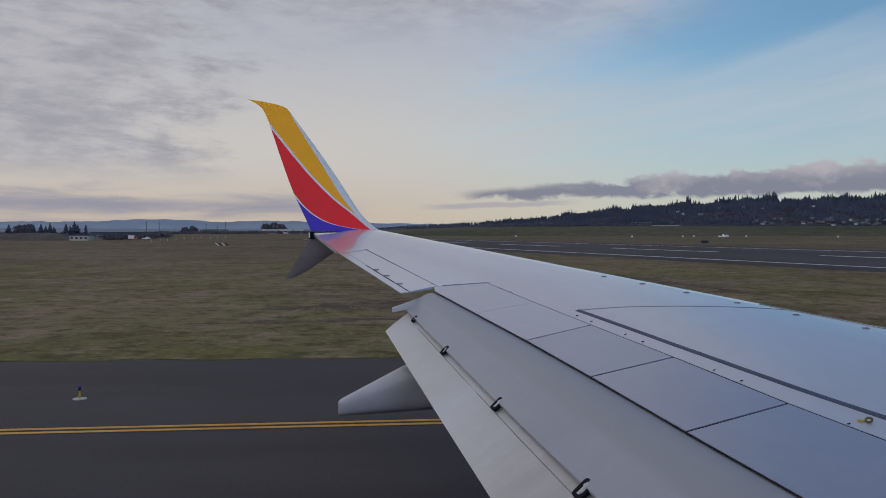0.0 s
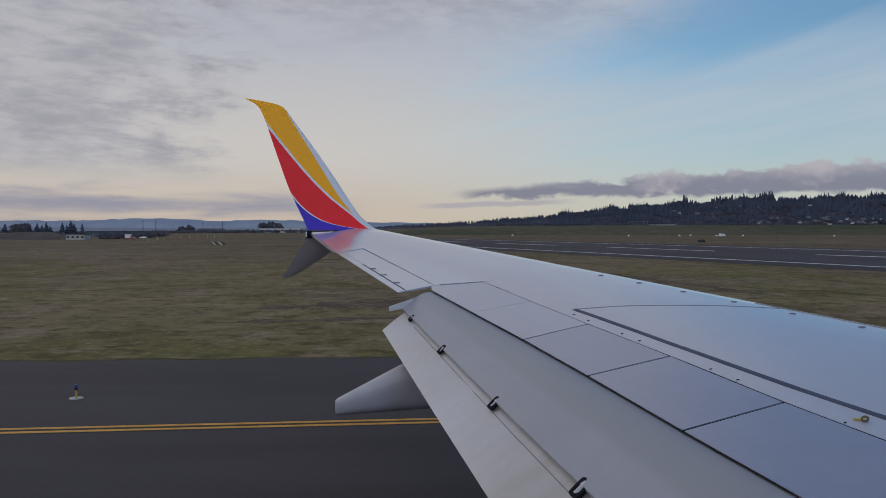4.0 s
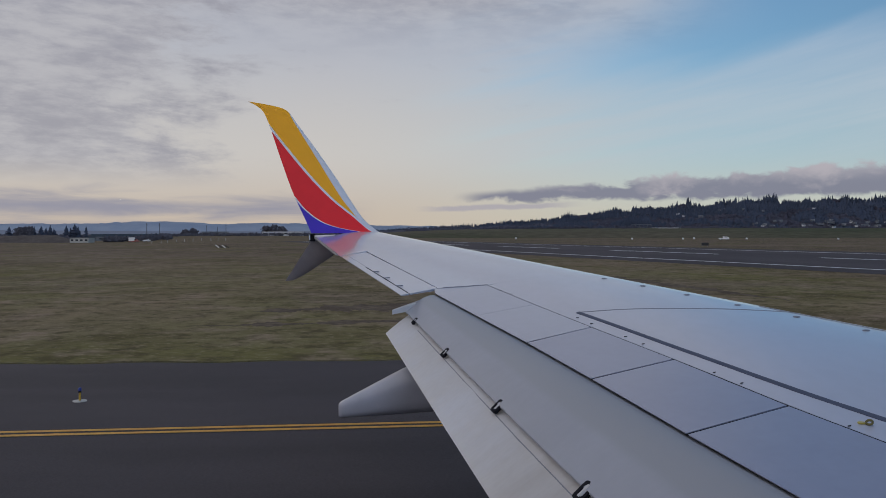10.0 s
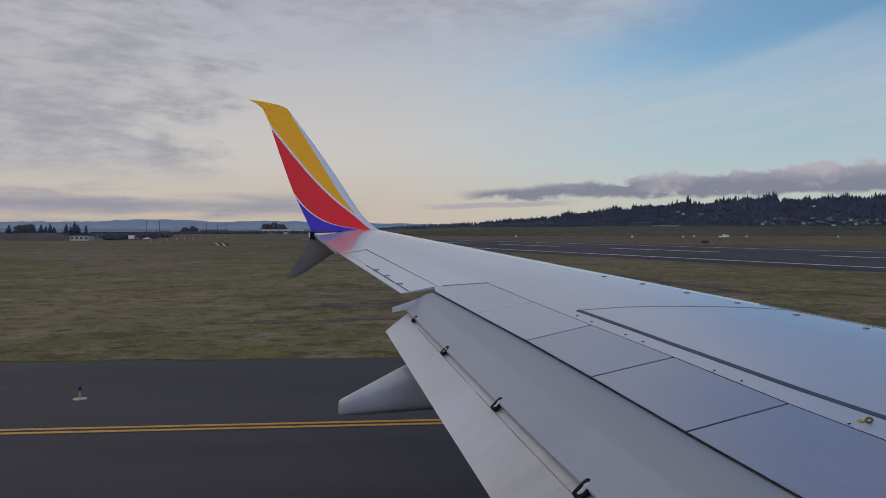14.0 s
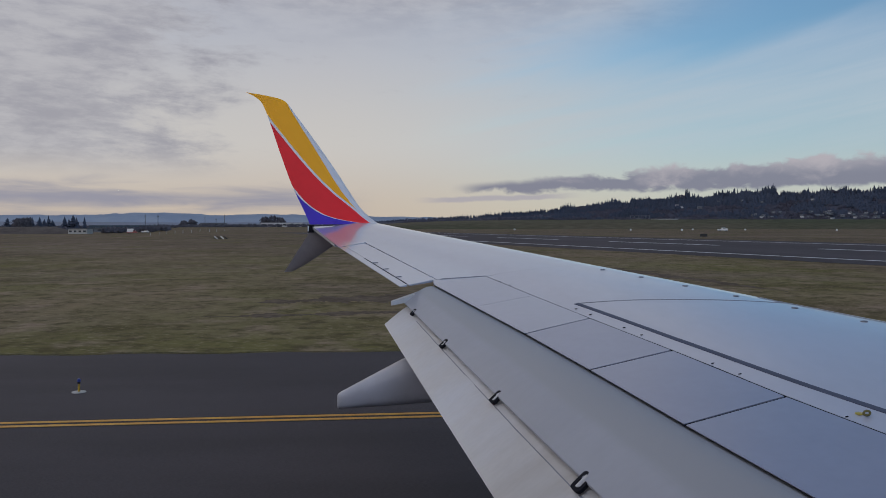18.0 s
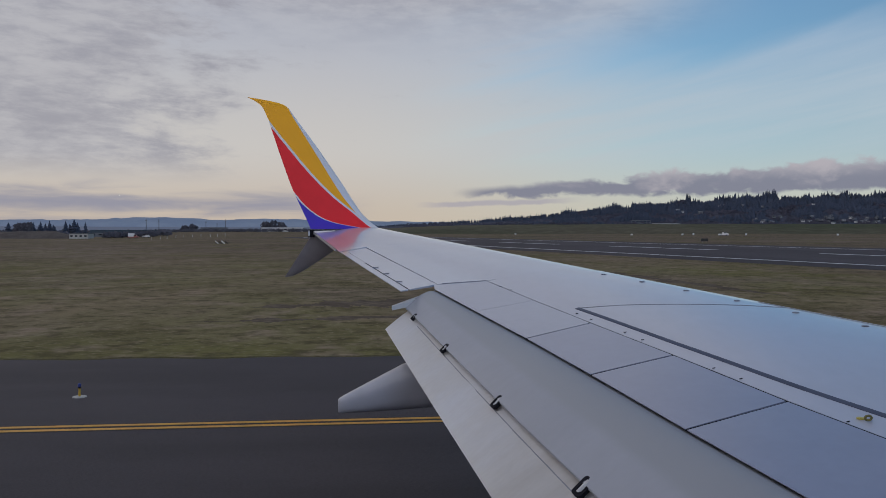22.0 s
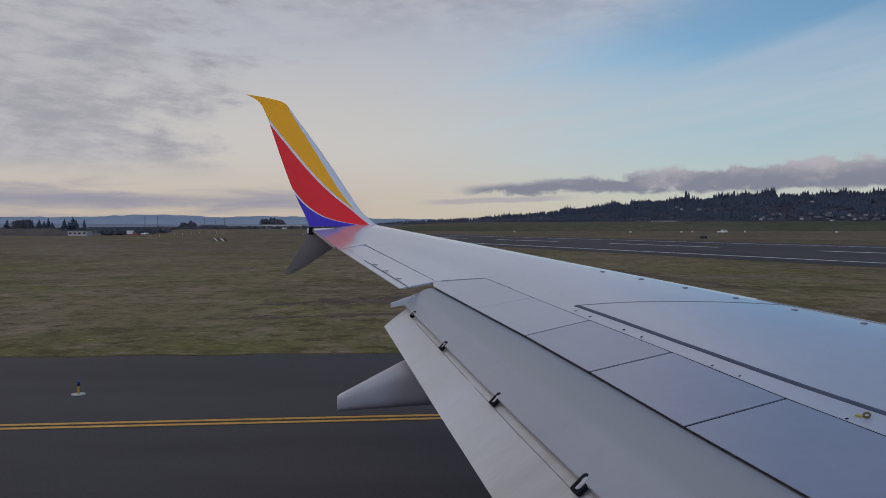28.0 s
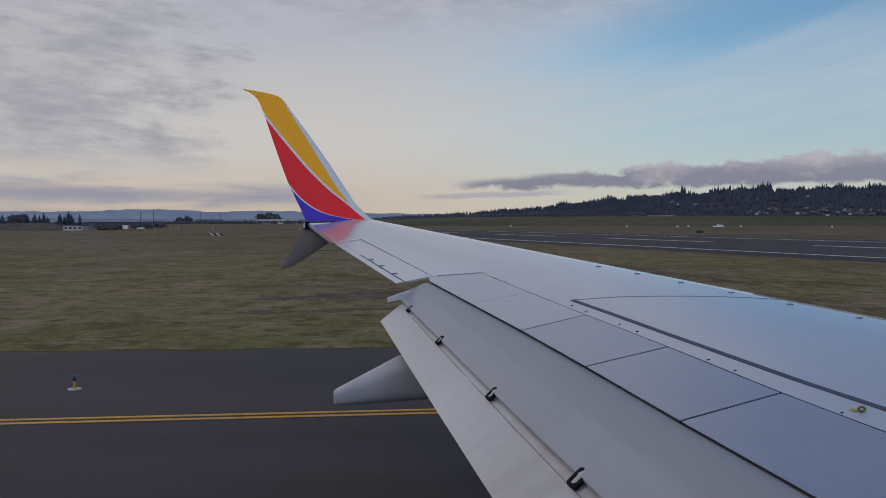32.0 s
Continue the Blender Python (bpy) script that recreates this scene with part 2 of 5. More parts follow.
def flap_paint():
    """Pale flap paint, duller on the nose that stows under the spoilers; the blend also paints in the curved skin's
    shading.
    """
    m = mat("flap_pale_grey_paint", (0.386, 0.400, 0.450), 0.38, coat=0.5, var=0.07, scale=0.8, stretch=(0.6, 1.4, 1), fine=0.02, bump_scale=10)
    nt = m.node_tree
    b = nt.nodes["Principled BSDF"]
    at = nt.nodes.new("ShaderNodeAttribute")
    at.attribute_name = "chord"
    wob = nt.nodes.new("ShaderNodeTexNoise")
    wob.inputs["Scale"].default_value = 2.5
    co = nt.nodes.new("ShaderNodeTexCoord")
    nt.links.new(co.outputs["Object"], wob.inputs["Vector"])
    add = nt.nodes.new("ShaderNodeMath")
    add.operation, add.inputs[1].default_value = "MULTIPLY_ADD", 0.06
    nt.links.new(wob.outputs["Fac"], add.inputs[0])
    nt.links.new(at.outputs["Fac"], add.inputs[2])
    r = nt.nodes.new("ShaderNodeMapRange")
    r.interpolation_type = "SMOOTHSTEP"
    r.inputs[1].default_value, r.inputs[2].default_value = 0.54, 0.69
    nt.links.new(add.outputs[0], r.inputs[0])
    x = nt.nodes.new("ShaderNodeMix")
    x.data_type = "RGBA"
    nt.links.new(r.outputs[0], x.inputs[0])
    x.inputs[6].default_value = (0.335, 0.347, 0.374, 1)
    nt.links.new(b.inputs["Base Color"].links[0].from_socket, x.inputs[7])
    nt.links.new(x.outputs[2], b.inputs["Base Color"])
    # clear coat and specular fade towards the nose to hold it darker
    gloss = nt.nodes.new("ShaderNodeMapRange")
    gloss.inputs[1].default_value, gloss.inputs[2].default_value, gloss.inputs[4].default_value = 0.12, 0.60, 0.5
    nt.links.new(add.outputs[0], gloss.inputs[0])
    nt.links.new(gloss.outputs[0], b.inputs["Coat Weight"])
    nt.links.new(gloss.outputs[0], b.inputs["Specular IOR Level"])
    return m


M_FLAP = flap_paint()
M_AFT = mat("aft_flap_worn_paint", (0.63, 0.637, 0.668), 0.45, col2=(0.60, 0.585, 0.575), scale=0.75, stretch=(0.6, 1.6, 1), fine=0.03, bump_scale=16)


def soot(m):
    """Brown exhaust soot that settles on the flap behind the engine, in uneven streaks along the airflow."""
    nt = m.node_tree
    b = nt.nodes["Principled BSDF"]
    co = nt.nodes.new("ShaderNodeTexCoord")
    sp = nt.nodes.new("ShaderNodeSeparateXYZ")
    nt.links.new(co.outputs["Object"], sp.inputs[0])
    near = nt.nodes.new("ShaderNodeMapRange")
    near.interpolation_type = "SMOOTHSTEP"
    near.inputs[1].default_value, near.inputs[2].default_value = 9.2, 6.6
    nt.links.new(sp.outputs[1], near.inputs[0])
    mp = nt.nodes.new("ShaderNodeMapping")
    mp.inputs["Scale"].default_value = (0.7, 3.0, 0.7)
    nt.links.new(co.outputs["Object"], mp.inputs[0])
    nz = nt.nodes.new("ShaderNodeTexNoise")
    nz.inputs["Scale"].default_value, nz.inputs["Detail"].default_value = 1.4, 6
    nt.links.new(mp.outputs[0], nz.inputs["Vector"])
    r = nt.nodes.new("ShaderNodeMapRange")
    r.inputs[1].default_value, r.inputs[2].default_value, r.inputs[4].default_value = 0.30, 0.72, 0.75
    nt.links.new(nz.outputs["Fac"], r.inputs[0])
    f = nt.nodes.new("ShaderNodeMath")
    f.operation = "MULTIPLY"
    nt.links.new(near.outputs[0], f.inputs[0])
    nt.links.new(r.outputs[0], f.inputs[1])
    x = nt.nodes.new("ShaderNodeMix")
    x.data_type = "RGBA"
    nt.links.new(f.outputs[0], x.inputs[0])
    nt.links.new(b.inputs["Base Color"].links[0].from_socket, x.inputs[6])
    x.inputs[7].default_value = (0.40, 0.365, 0.325, 1)
    nt.links.new(x.outputs[2], b.inputs["Base Color"])


soot(M_AFT)
# near-black colour that stands for the shade behind the wing's gaps
M_COVE = mat("cove_shade_black", (0.045, 0.047, 0.055), 0.9, var=0.3, spec=0.08)
# matt black for fittings and for the strips that draw gap shade
M_BLACK = mat("matt_black", (0.022, 0.022, 0.028), 0.9, var=0.3, spec=0.08)
M_STRIPE = mat("slate_blue_stripe_paint", (0.085, 0.097, 0.145), 0.55, var=0.12, spec=0.25)
M_LINE = mat("thin_grey_line_paint", (0.27, 0.28, 0.32), 0.45, var=0.2)
M_YELLOW = mat("amber_yellow_livery_paint", (1.0, 0.455, 0.008), 0.4, var=0.03, spec=0.3)
M_RED = mat("red_livery_paint", (0.88, 0.026, 0.036), 0.45, var=0.05, spec=0.25)
M_BLUE = mat("royal_blue_livery_paint", (0.065, 0.038, 0.50), 0.45, var=0.05, spec=0.25)
M_WHITE = mat("white_livery_paint", (0.72, 0.72, 0.75), 0.3, var=0.04, coat=0.4)
M_STRAKE = mat("dark_grey_strake_paint", (0.37, 0.35, 0.37), 0.4, var=0.15, coat=0.3)
M_FAIR = mat("grey_fairing_paint", (0.455, 0.46, 0.51), 0.33, var=0.12, scale=2.5, coat=0.3)
M_METAL = mat("dull_metal", (0.45, 0.45, 0.47), 0.4, metal=0.8, var=0.2)
M_RING = mat("olive_painted_ring", (0.24, 0.20, 0.06), 0.5, var=0.2, scale=20)
M_BRASS = mat("yellow_painted_fitting", (0.60, 0.50, 0.10), 0.5, var=0.2, scale=20)
M_LENS = mat("clear_lamp_lens", (0.85, 0.87, 0.9), 0.1, var=0.05, coat=0.8)
M_TYRE = mat("black_tyre_rubber", (0.03, 0.03, 0.03), 0.8, var=0.3)
M_FUSE = mat("deep_blue_fuselage_paint", (0.04, 0.05, 0.30), 0.3, var=0.05, coat=0.4)

M_ASPH = mat("worn_asphalt", (0.0785, 0.069, 0.0745), 0.85, var=0.20, scale=0.22, stretch=(0.35, 1.3, 1), bump=0.5, bump_scale=55, fine=0.22, spec=0.12)
M_RUN = mat("grooved_runway_asphalt", (0.080, 0.068, 0.074), 0.9, var=0.3, scale=0.05, stretch=(1, 0.3, 1), fine=0.15, bump_scale=3, spec=0.12)
M_CONC = mat("pale_concrete", (0.20, 0.19, 0.175), 0.85, var=0.25, scale=2.0, bump=0.3, bump_scale=60, fine=0.15)
M_TAXI = mat("taxiway_yellow_paint", (0.68, 0.335, 0.03), 0.7, var=0.25, scale=3.5, fine=0.25, bump_scale=40)
M_RWHITE = mat("runway_white_paint", (0.84, 0.83, 0.83), 0.7, var=0.18, scale=0.6, fine=0.15, bump_scale=8)
M_BORDER = mat("black_border_paint", (0.050, 0.044, 0.046), 0.85, var=0.3, scale=2.5, fine=0.25, bump_scale=40, spec=0.12)
M_SEALANT = mat("bitumen_sealant", (0.018, 0.018, 0.02), 0.6, var=0.3)
M_BLADE = mat("grass_blades", (0.135, 0.125, 0.058), 0.85, col2=(0.18, 0.15, 0.085), scale=0.25, rand=0.45, spec=0.2)
M_LEVEE = mat("levee_grass", (0.064, 0.069, 0.035), 0.95, col2=(0.110, 0.093, 0.060), scale=0.008, stretch=(0.5, 1, 4), spec=0.1, fine=0.3, bump_scale=0.25)
M_BANK = mat("brown_earth_bank", (0.085, 0.070, 0.064), 0.95, col2=(0.125, 0.105, 0.092), scale=0.12, spec=0.1, fine=0.3, bump_scale=1.5)
M_TRACK = mat("bare_brown_earth", (0.098, 0.075, 0.056), 1.0, col2=(0.15, 0.116, 0.086), scale=0.35, spec=0.03, fine=0.3, bump_scale=2.5)
M_DISC = mat("weathered_white_disc", (0.46, 0.45, 0.43), 0.7, var=0.2, scale=8)
# blue-violet distance haze is mixed into these fir, twig and woodland colours
M_FIR = mat("haze_tinted_firs", (0.068, 0.081, 0.117), 0.9, var=0.25, scale=0.012, rand=0.03, spec=0.1)
M_BARE = mat("haze_tinted_twigs", (0.115, 0.108, 0.125), 0.9, var=0.3, scale=0.08, rand=0.25, spec=0.1)
M_WOOD = mat("haze_tinted_woodland", (0.102, 0.098, 0.128), 0.9, var=0.25, scale=0.015, rand=0.05, spec=0.08)
M_HUT = mat("cream_hut_siding", (0.44, 0.43, 0.41), 0.8, var=0.15, scale=0.5)
M_BARK = mat("brown_bark", (0.06, 0.045, 0.035), 0.9, var=0.3)
# hillside colour carries the same distance haze
M_HILL = mat("haze_tinted_hillside", (0.070, 0.076, 0.102), 0.95, col2=(0.088, 0.084, 0.104), scale=0.012, stretch=(1, 1, 2.5), spec=0.05, fine=0.30, bump_scale=0.10)
# blue haze of distance is mixed into both base colours
M_FAR = mat("haze_tinted_mountains", (0.26, 0.31, 0.395), 1.0, col2=(0.32, 0.365, 0.44), scale=0.006, spec=0.0)
M_FAR2 = mat("haze_tinted_hills", (0.24, 0.26, 0.31), 1.0, col2=(0.26, 0.27, 0.31), scale=0.006, spec=0.0)
M_WALL = mat("pale_siding", (0.58, 0.57, 0.57), 0.8, var=0.15, scale=0.5)
M_WALL2 = mat("grey_siding", (0.16, 0.17, 0.19), 0.8, var=0.2, scale=0.5)
M_ROOF = mat("slate_roof", (0.10, 0.105, 0.12), 0.7, var=0.25, scale=0.6)
M_SHED = mat("dark_blue_shed_cladding", (0.05, 0.08, 0.115), 0.7, var=0.2, scale=0.2)
M_GLASS = mat("window_glass_dark", (0.03, 0.035, 0.045), 0.12, var=0.1, coat=0.5)
M_POST = mat("yellow_post_paint", (0.52, 0.32, 0.03), 0.5, var=0.25, scale=12)
M_BLUELENS = mat("blue_glass_lens", (0.02, 0.04, 0.22), 0.35, var=0.1)
M_SIGNB = mat("black_sign_face", (0.015, 0.015, 0.017), 0.5, var=0.2)
M_SIGNY = mat("yellow_sign_face", (0.60, 0.36, 0.02), 0.45, var=0.1)
M_SIGNR = mat("red_sign_face", (0.38, 0.025, 0.035), 0.45, var=0.1)
M_SIGNW = mat("white_sign_lettering", (0.75, 0.75, 0.74), 0.5, var=0.05)
M_VAN = mat("white_vehicle_paint", (0.70, 0.70, 0.70), 0.3, var=0.05, coat=0.5)
M_VANR = mat("red_vehicle_paint", (0.32, 0.09, 0.08), 0.35, var=0.1, coat=0.4)


def grass_material():
    m = mat("mown_winter_grass", (0.168, 0.160, 0.072), 1.0, col2=(0.225, 0.175, 0.118), scale=0.045, stretch=(1, 0.5, 1), bump=0.5, bump_scale=9, fine=0.0, spec=0.03)
    nt = m.node_tree
    b = nt.nodes["Principled BSDF"]
    src = b.inputs["Base Color"].links[0].from_socket
    tcn = nt.nodes.new("ShaderNodeTexCoord")

    def layer(scale, stretch, lo, hi, col, amount, src, detail=6):
        mp = nt.nodes.new("ShaderNodeMapping")
        mp.inputs["Scale"].default_value = stretch
        nt.links.new(tcn.outputs["Object"], mp.inputs[0])
        n = nt.nodes.new("ShaderNodeTexNoise")
        n.inputs["Scale"].default_value, n.inputs["Detail"].default_value, n.inputs["Roughness"].default_value = scale, detail, 0.65
        nt.links.new(mp.outputs[0], n.inputs["Vector"])
        r = nt.nodes.new("ShaderNodeMapRange")
        r.interpolation_type = "SMOOTHSTEP"
        r.inputs[1].default_value, r.inputs[2].default_value, r.inputs[4].default_value = lo, hi, amount
        nt.links.new(n.outputs["Fac"], r.inputs[0])
        x = nt.nodes.new("ShaderNodeMix")
        x.data_type = "RGBA"
        nt.links.new(r.outputs[0], x.inputs[0])
        nt.links.new(src, x.inputs[6])
        x.inputs[7].default_value = (*col, 1)
        return x.outputs[2]

    # browner away from the pavement
    sp = nt.nodes.new("ShaderNodeSeparateXYZ")
    nt.links.new(tcn.outputs["Object"], sp.inputs[0])
    r0 = nt.nodes.new("ShaderNodeMapRange")
    r0.interpolation_type = "SMOOTHSTEP"
    r0.inputs[1].default_value, r0.inputs[2].default_value, r0.inputs[4].default_value = 55, 190, 0.85
    nt.links.new(sp.outputs[1], r0.inputs[0])
    x0 = nt.nodes.new("ShaderNodeMix")
    x0.data_type = "RGBA"
    nt.links.new(r0.outputs[0], x0.inputs[0])
    nt.links.new(src, x0.inputs[6])
    x0.inputs[7].default_value = (0.122, 0.096, 0.078, 1)
    src = x0.outputs[2]
    src = layer(0.035, (0.7, 0.50, 1), 0.46, 0.62, (0.205, 0.160, 0.135), 0.85, src, 9)
    src = layer(0.060, (0.5, 0.55, 1.3), 0.48, 0.66, (0.068, 0.054, 0.040), 0.75, src, 9)
    src = layer(0.075, (0.8, 0.8, 1.7), 0.54, 0.66, (0.070, 0.052, 0.036), 0.6, src, 9)
    src = layer(0.05, (0.9, 0.9, 1), 0.50, 0.66, (0.125, 0.130, 0.034), 0.65, src, 5)
    # a greener verge along the pavement, broken up unevenly
    wob = nt.nodes.new("ShaderNodeTexNoise")
    wob.inputs["Scale"].default_value, wob.inputs["Detail"].default_value = 0.16, 5
    nt.links.new(tcn.outputs["Object"], wob.inputs["Vector"])
    shift = nt.nodes.new("ShaderNodeMath")
    shift.operation, shift.inputs[1].default_value = "MULTIPLY_ADD", 22.0
    nt.links.new(wob.outputs["Fac"], shift.inputs[0])
    nt.links.new(sp.outputs[1], shift.inputs[2])
    rv = nt.nodes.new("ShaderNodeMapRange")
    rv.interpolation_type = "SMOOTHSTEP"
    rv.inputs[1].default_value, rv.inputs[2].default_value, rv.inputs[4].default_value = 46, 37, 0.55
    nt.links.new(shift.outputs[0], rv.inputs[0])
    xv = nt.nodes.new("ShaderNodeMix")
    xv.data_type = "RGBA"
    nt.links.new(rv.outputs[0], xv.inputs[0])
    nt.links.new(src, xv.inputs[6])
    xv.inputs[7].default_value = (0.128, 0.132, 0.036, 1)
    src = xv.outputs[2]
    src = layer(0.22, (0.75, 0.50, 1), 0.48, 0.66, (0.098, 0.088, 0.038), 0.8, src, 9)
    src = layer(0.50, (0.65, 0.50, 2), 0.50, 0.68, (0.27, 0.215, 0.160), 0.75, src, 9)
    src = layer(1.6, (0.55, 0.55, 1), 0.46, 0.66, (0.062, 0.055, 0.028), 0.75, src, 9)
    src = layer(3.2, (0.45, 0.60, 1), 0.50, 0.68, (0.085, 0.078, 0.036), 0.6, src, 6)
    src = layer(6.0, (0.5, 0.70, 1), 0.52, 0.72, (0.32, 0.28, 0.18), 0.6, src, 5)
    dull = nt.nodes.new("ShaderNodeVectorMath")
    dull.operation = "MULTIPLY"
    nt.links.new(src, dull.inputs[0])
    dull.inputs[1].default_value = (1.13, 1.045, 1.02)
    nt.links.new(dull.outputs[0], b.inputs["Base Color"])
    return m


M_GRASS = grass_material()
M_SKIN.node_tree.nodes["Principled BSDF"].inputs["Coat Roughness"].default_value = 0.10


# ---------------------------------------------------------------- building helpers
def mesh_from(name, verts, faces, smooth=False):
    me = bpy.data.meshes.new(name)
    me.from_pydata([tuple(v) for v in verts], [], faces)
    me.update()
    if smooth:
        me.polygons.foreach_set("use_smooth", [True] * len(me.polygons))
    return me


def part(name, bm, material, parent=None, label="", smooth=False):
    """Links a bmesh, or a (verts, faces) pair, as one mesh object under a thing or under a part."""
    if isinstance(bm, tuple):
        me = mesh_from(name, bm[0], bm[1], smooth)
    else:
        bmesh.ops.recalc_face_normals(bm, faces=bm.faces[:])
        me = bpy.data.meshes.new(name)
        bm.to_mesh(me)
        bm.free()
        if smooth:
            me.polygons.foreach_set("use_smooth", [True] * len(me.polygons))
    me.materials.append(material)
    ob = new(name, me)
    if parent:
        ob.parent = parent
    if label:
        ob["label"] = label
    return ob


def box(cx, cy, cz, sx, sy, sz, bevel=0.0, bm=None, rot=None):
    bm = bm or bmesh.new()
    r = bmesh.ops.create_cube(bm, size=1.0)
    vs = r["verts"]
    m = Matrix.Translation((cx, cy, cz)) @ (rot.to_4x4() if rot else Matrix.Identity(4)) @ Matrix.Diagonal((sx, sy, sz, 1))
    bmesh.ops.transform(bm, matrix=m, verts=vs)
    if bevel:
        es = list({e for v in vs for e in v.link_edges})
        bmesh.ops.bevel(bm, geom=es, offset=bevel, segments=2, affect="EDGES", profile=0.6)
    return bm


def cyl(a, b, r1, r2=None, seg=12, bm=None, caps=True):
    bm = bm or bmesh.new()
    a, b = Vector(a), Vector(b)
    d = b - a
    m = Matrix.Translation((a + b) / 2) @ d.to_track_quat("Z", "Y").to_matrix().to_4x4()
    bmesh.ops.create_cone(bm, cap_ends=caps, segments=seg, radius1=r1, radius2=r1 if r2 is None else r2, depth=d.length, matrix=m)
    return bm


def loft(rings, closed=True, caps=True):
    """Verts and faces through rings of equal count."""
    n = len(rings[0])
    verts = [p for r in rings for p in r]
    faces = []
    for i in range(len(rings) - 1):
        for j in range(n if closed else n - 1):
            k = (j + 1) % n
            faces.append((i * n + j, i * n + k, (i + 1) * n + k, (i + 1) * n + j))
    if caps and closed:
        faces.append(tuple(range(n))[::-1])
        faces.append(tuple((len(rings) - 1) * n + j for j in range(n)))
    return verts, faces


def loft_part(name, rings, material, parent, label="", smooth=True):
    v, f = loft(rings)
    bm = bmesh.new()
    bv = [bm.verts.new(p) for p in v]
    for q in f:
        bm.faces.new([bv[i] for i in q])
    ob = part(name, bm, material, parent, label)
    if smooth:
        me = ob.data
        me.polygons.foreach_set("use_smooth", [len(p.vertices) == 4 for p in me.polygons])
        me.set_sharp_from_angle(angle=radians(32))
    return ob


def thing(name, label, category, group="", kind="", at=None):
    ob = new(name)
    ob.empty_display_size = 0.2
    if at is not None:
        ob.matrix_basis = at
    return tagged(ob, label, category, group, kind)


def lerp(table, t):
    """Piecewise linear look-up in a table of (key, value...) rows in rising order."""
    if t <= table[0][0]:
        a, b = table[0], table[1]
    elif t >= table[-1][0]:
        a, b = table[-2], table[-1]
    else:
        a, b = next((p, q) for p, q in zip(table, table[1:]) if p[0] <= t <= q[0])
    f = (t - a[0]) / (b[0] - a[0])
    return [u + (v - u) * f for u, v in zip(a[1:], b[1:])]


def smooth_curve(table, t):
    """Catmull-Rom look-up, clamped at the ends."""
    ks = [r[0] for r in table]
    t = min(max(t, ks[0]), ks[-1])
    i = max(j for j in range(len(ks) - 1) if ks[j] <= t or j == 0)
    p1, p2 = table[i], table[i + 1]
    p0, p3 = table[max(i - 1, 0)], table[min(i + 2, len(ks) - 1)]
    f = (t - p1[0]) / (p2[0] - p1[0])
    m1 = (p2[1] - p0[1]) / max(p2[0] - p0[0], 1e-6) * (p2[0] - p1[0])
    m2 = (p3[1] - p1[1]) / max(p3[0] - p1[0], 1e-6) * (p2[0] - p1[0])
    return (2 * f ** 3 - 3 * f ** 2 + 1) * p1[1] + (f ** 3 - 2 * f ** 2 + f) * m1 + (-2 * f ** 3 + 3 * f ** 2) * p2[1] + (f ** 3 - f ** 2) * m2


# ---------------------------------------------------------------- the airliner: forward is +x, the port wing runs out along +y
plane = thing("airliner", "grey-winged airliner with striped winglet and lowered flaps on a taxiway", "airliner")

plane.matrix_basis = Matrix.Translation(EYE) @ Matrix.Rotation(radians(LEAN), 4, (math.cos(radians(4.0)), -math.sin(radians(4.0)), 0)) @ Matrix.Translation(-EYE)

TAN_LE, Y_TIP = 0.5228, 17.16
HINGE = [(1.0, 4.79, 1.86), (6.06, 3.164, 2.455), (7.251, 2.774, 2.577), (7.85, 2.583, 2.652), (8.442, 2.384, 2.726), (9.632, 1.986, 2.865), (10.762, 1.634, 2.992), (11.859, 1.254, 3.138)]
AIL = [(11.851, 0.654, 3.100), (14.995, -0.276, 3.488)]           # aileron hinge
TRAIL = [(11.45, 0.201, 3.042), (14.54, -0.662, 3.425), (17.2, -1.295, 3.745)]  # trailing edge outboard


def lead(y):
    return -0.1 + (Y_TIP - y) * TAN_LE, 3.802 - (Y_TIP - y) * 0.1035


def rear(y):
    if y < 11.869:
        return lerp(HINGE, y)
    if y <= 14.9955:
        return lerp(AIL, y)
    return lerp(TRAIL, y)


SPAR = [(11.859, 1.254, 3.138), (17.2, -0.86, 3.775)]


def top_z(x, y):
    """Upper skin of the wing at x, y."""
    x0, z0 = lead(y)
    x1, z1 = rear(y) if y < 11.87 else lerp(SPAR, y)
    if x < x1 and y >= 11.87:
        xa, za = lerp(AIL, y)
        if x > xa:
            return z1 + (za - z1) * (x1 - x) / (x1 - xa)
        x2, z2 = lerp(TRAIL, y)
        return za + (z2 - za) * (xa - x) / (xa - x2)
    f = (x0 - x) / (x0 - x1)
    swell = 0.030 * (x0 - x1)
    return z0 + (z1 - z0) * f + 4 * swell * f * (1 - f)


def section(y):
    x0, z0 = lead(y)
    x1, z1 = rear(y)
    z1 = top_z(x1, y)
    chord = x0 - x1
    n = 14
    ring = []
    for i in range(n + 1):
        x = x1 + chord * i / n
        ring.append((x, y, top_z(x, y)))
    h = 0.085 * chord + 0.03
    for a in (25, 55, 85, 120):
        r = radians(a)
        ring.append((x0 + 0.55 * h * math.sin(r), y, z0 - h * 0.62 * (1 - math.cos(r))))
    for i in range(1, 6):
        f = i / 5
        ring.append((x0 - chord * f, y, z0 - h * 1.1 + (z1 - 0.05 - z0 + h * 1.1) * f ** 2 - 0.25 * h * math.sin(math.pi * f)))
    return ring


ys_in = [1.0 + (11.868 - 1.0) * i / 22 for i in range(23)]
loft_part("inboard_wing_skin", [section(y) for y in ys_in], M_SKIN, plane, "pale grey painted upper wing skin")
ys_out = [11.870 + (14.994 - 11.870) * i / 10 for i in range(11)]
loft_part("outboard_wing_skin", [section(y) for y in ys_out], M_SKIN, plane)
ys_tip = [14.9965 + (17.16 - 14.9965) * i / 8 for i in range(9)]
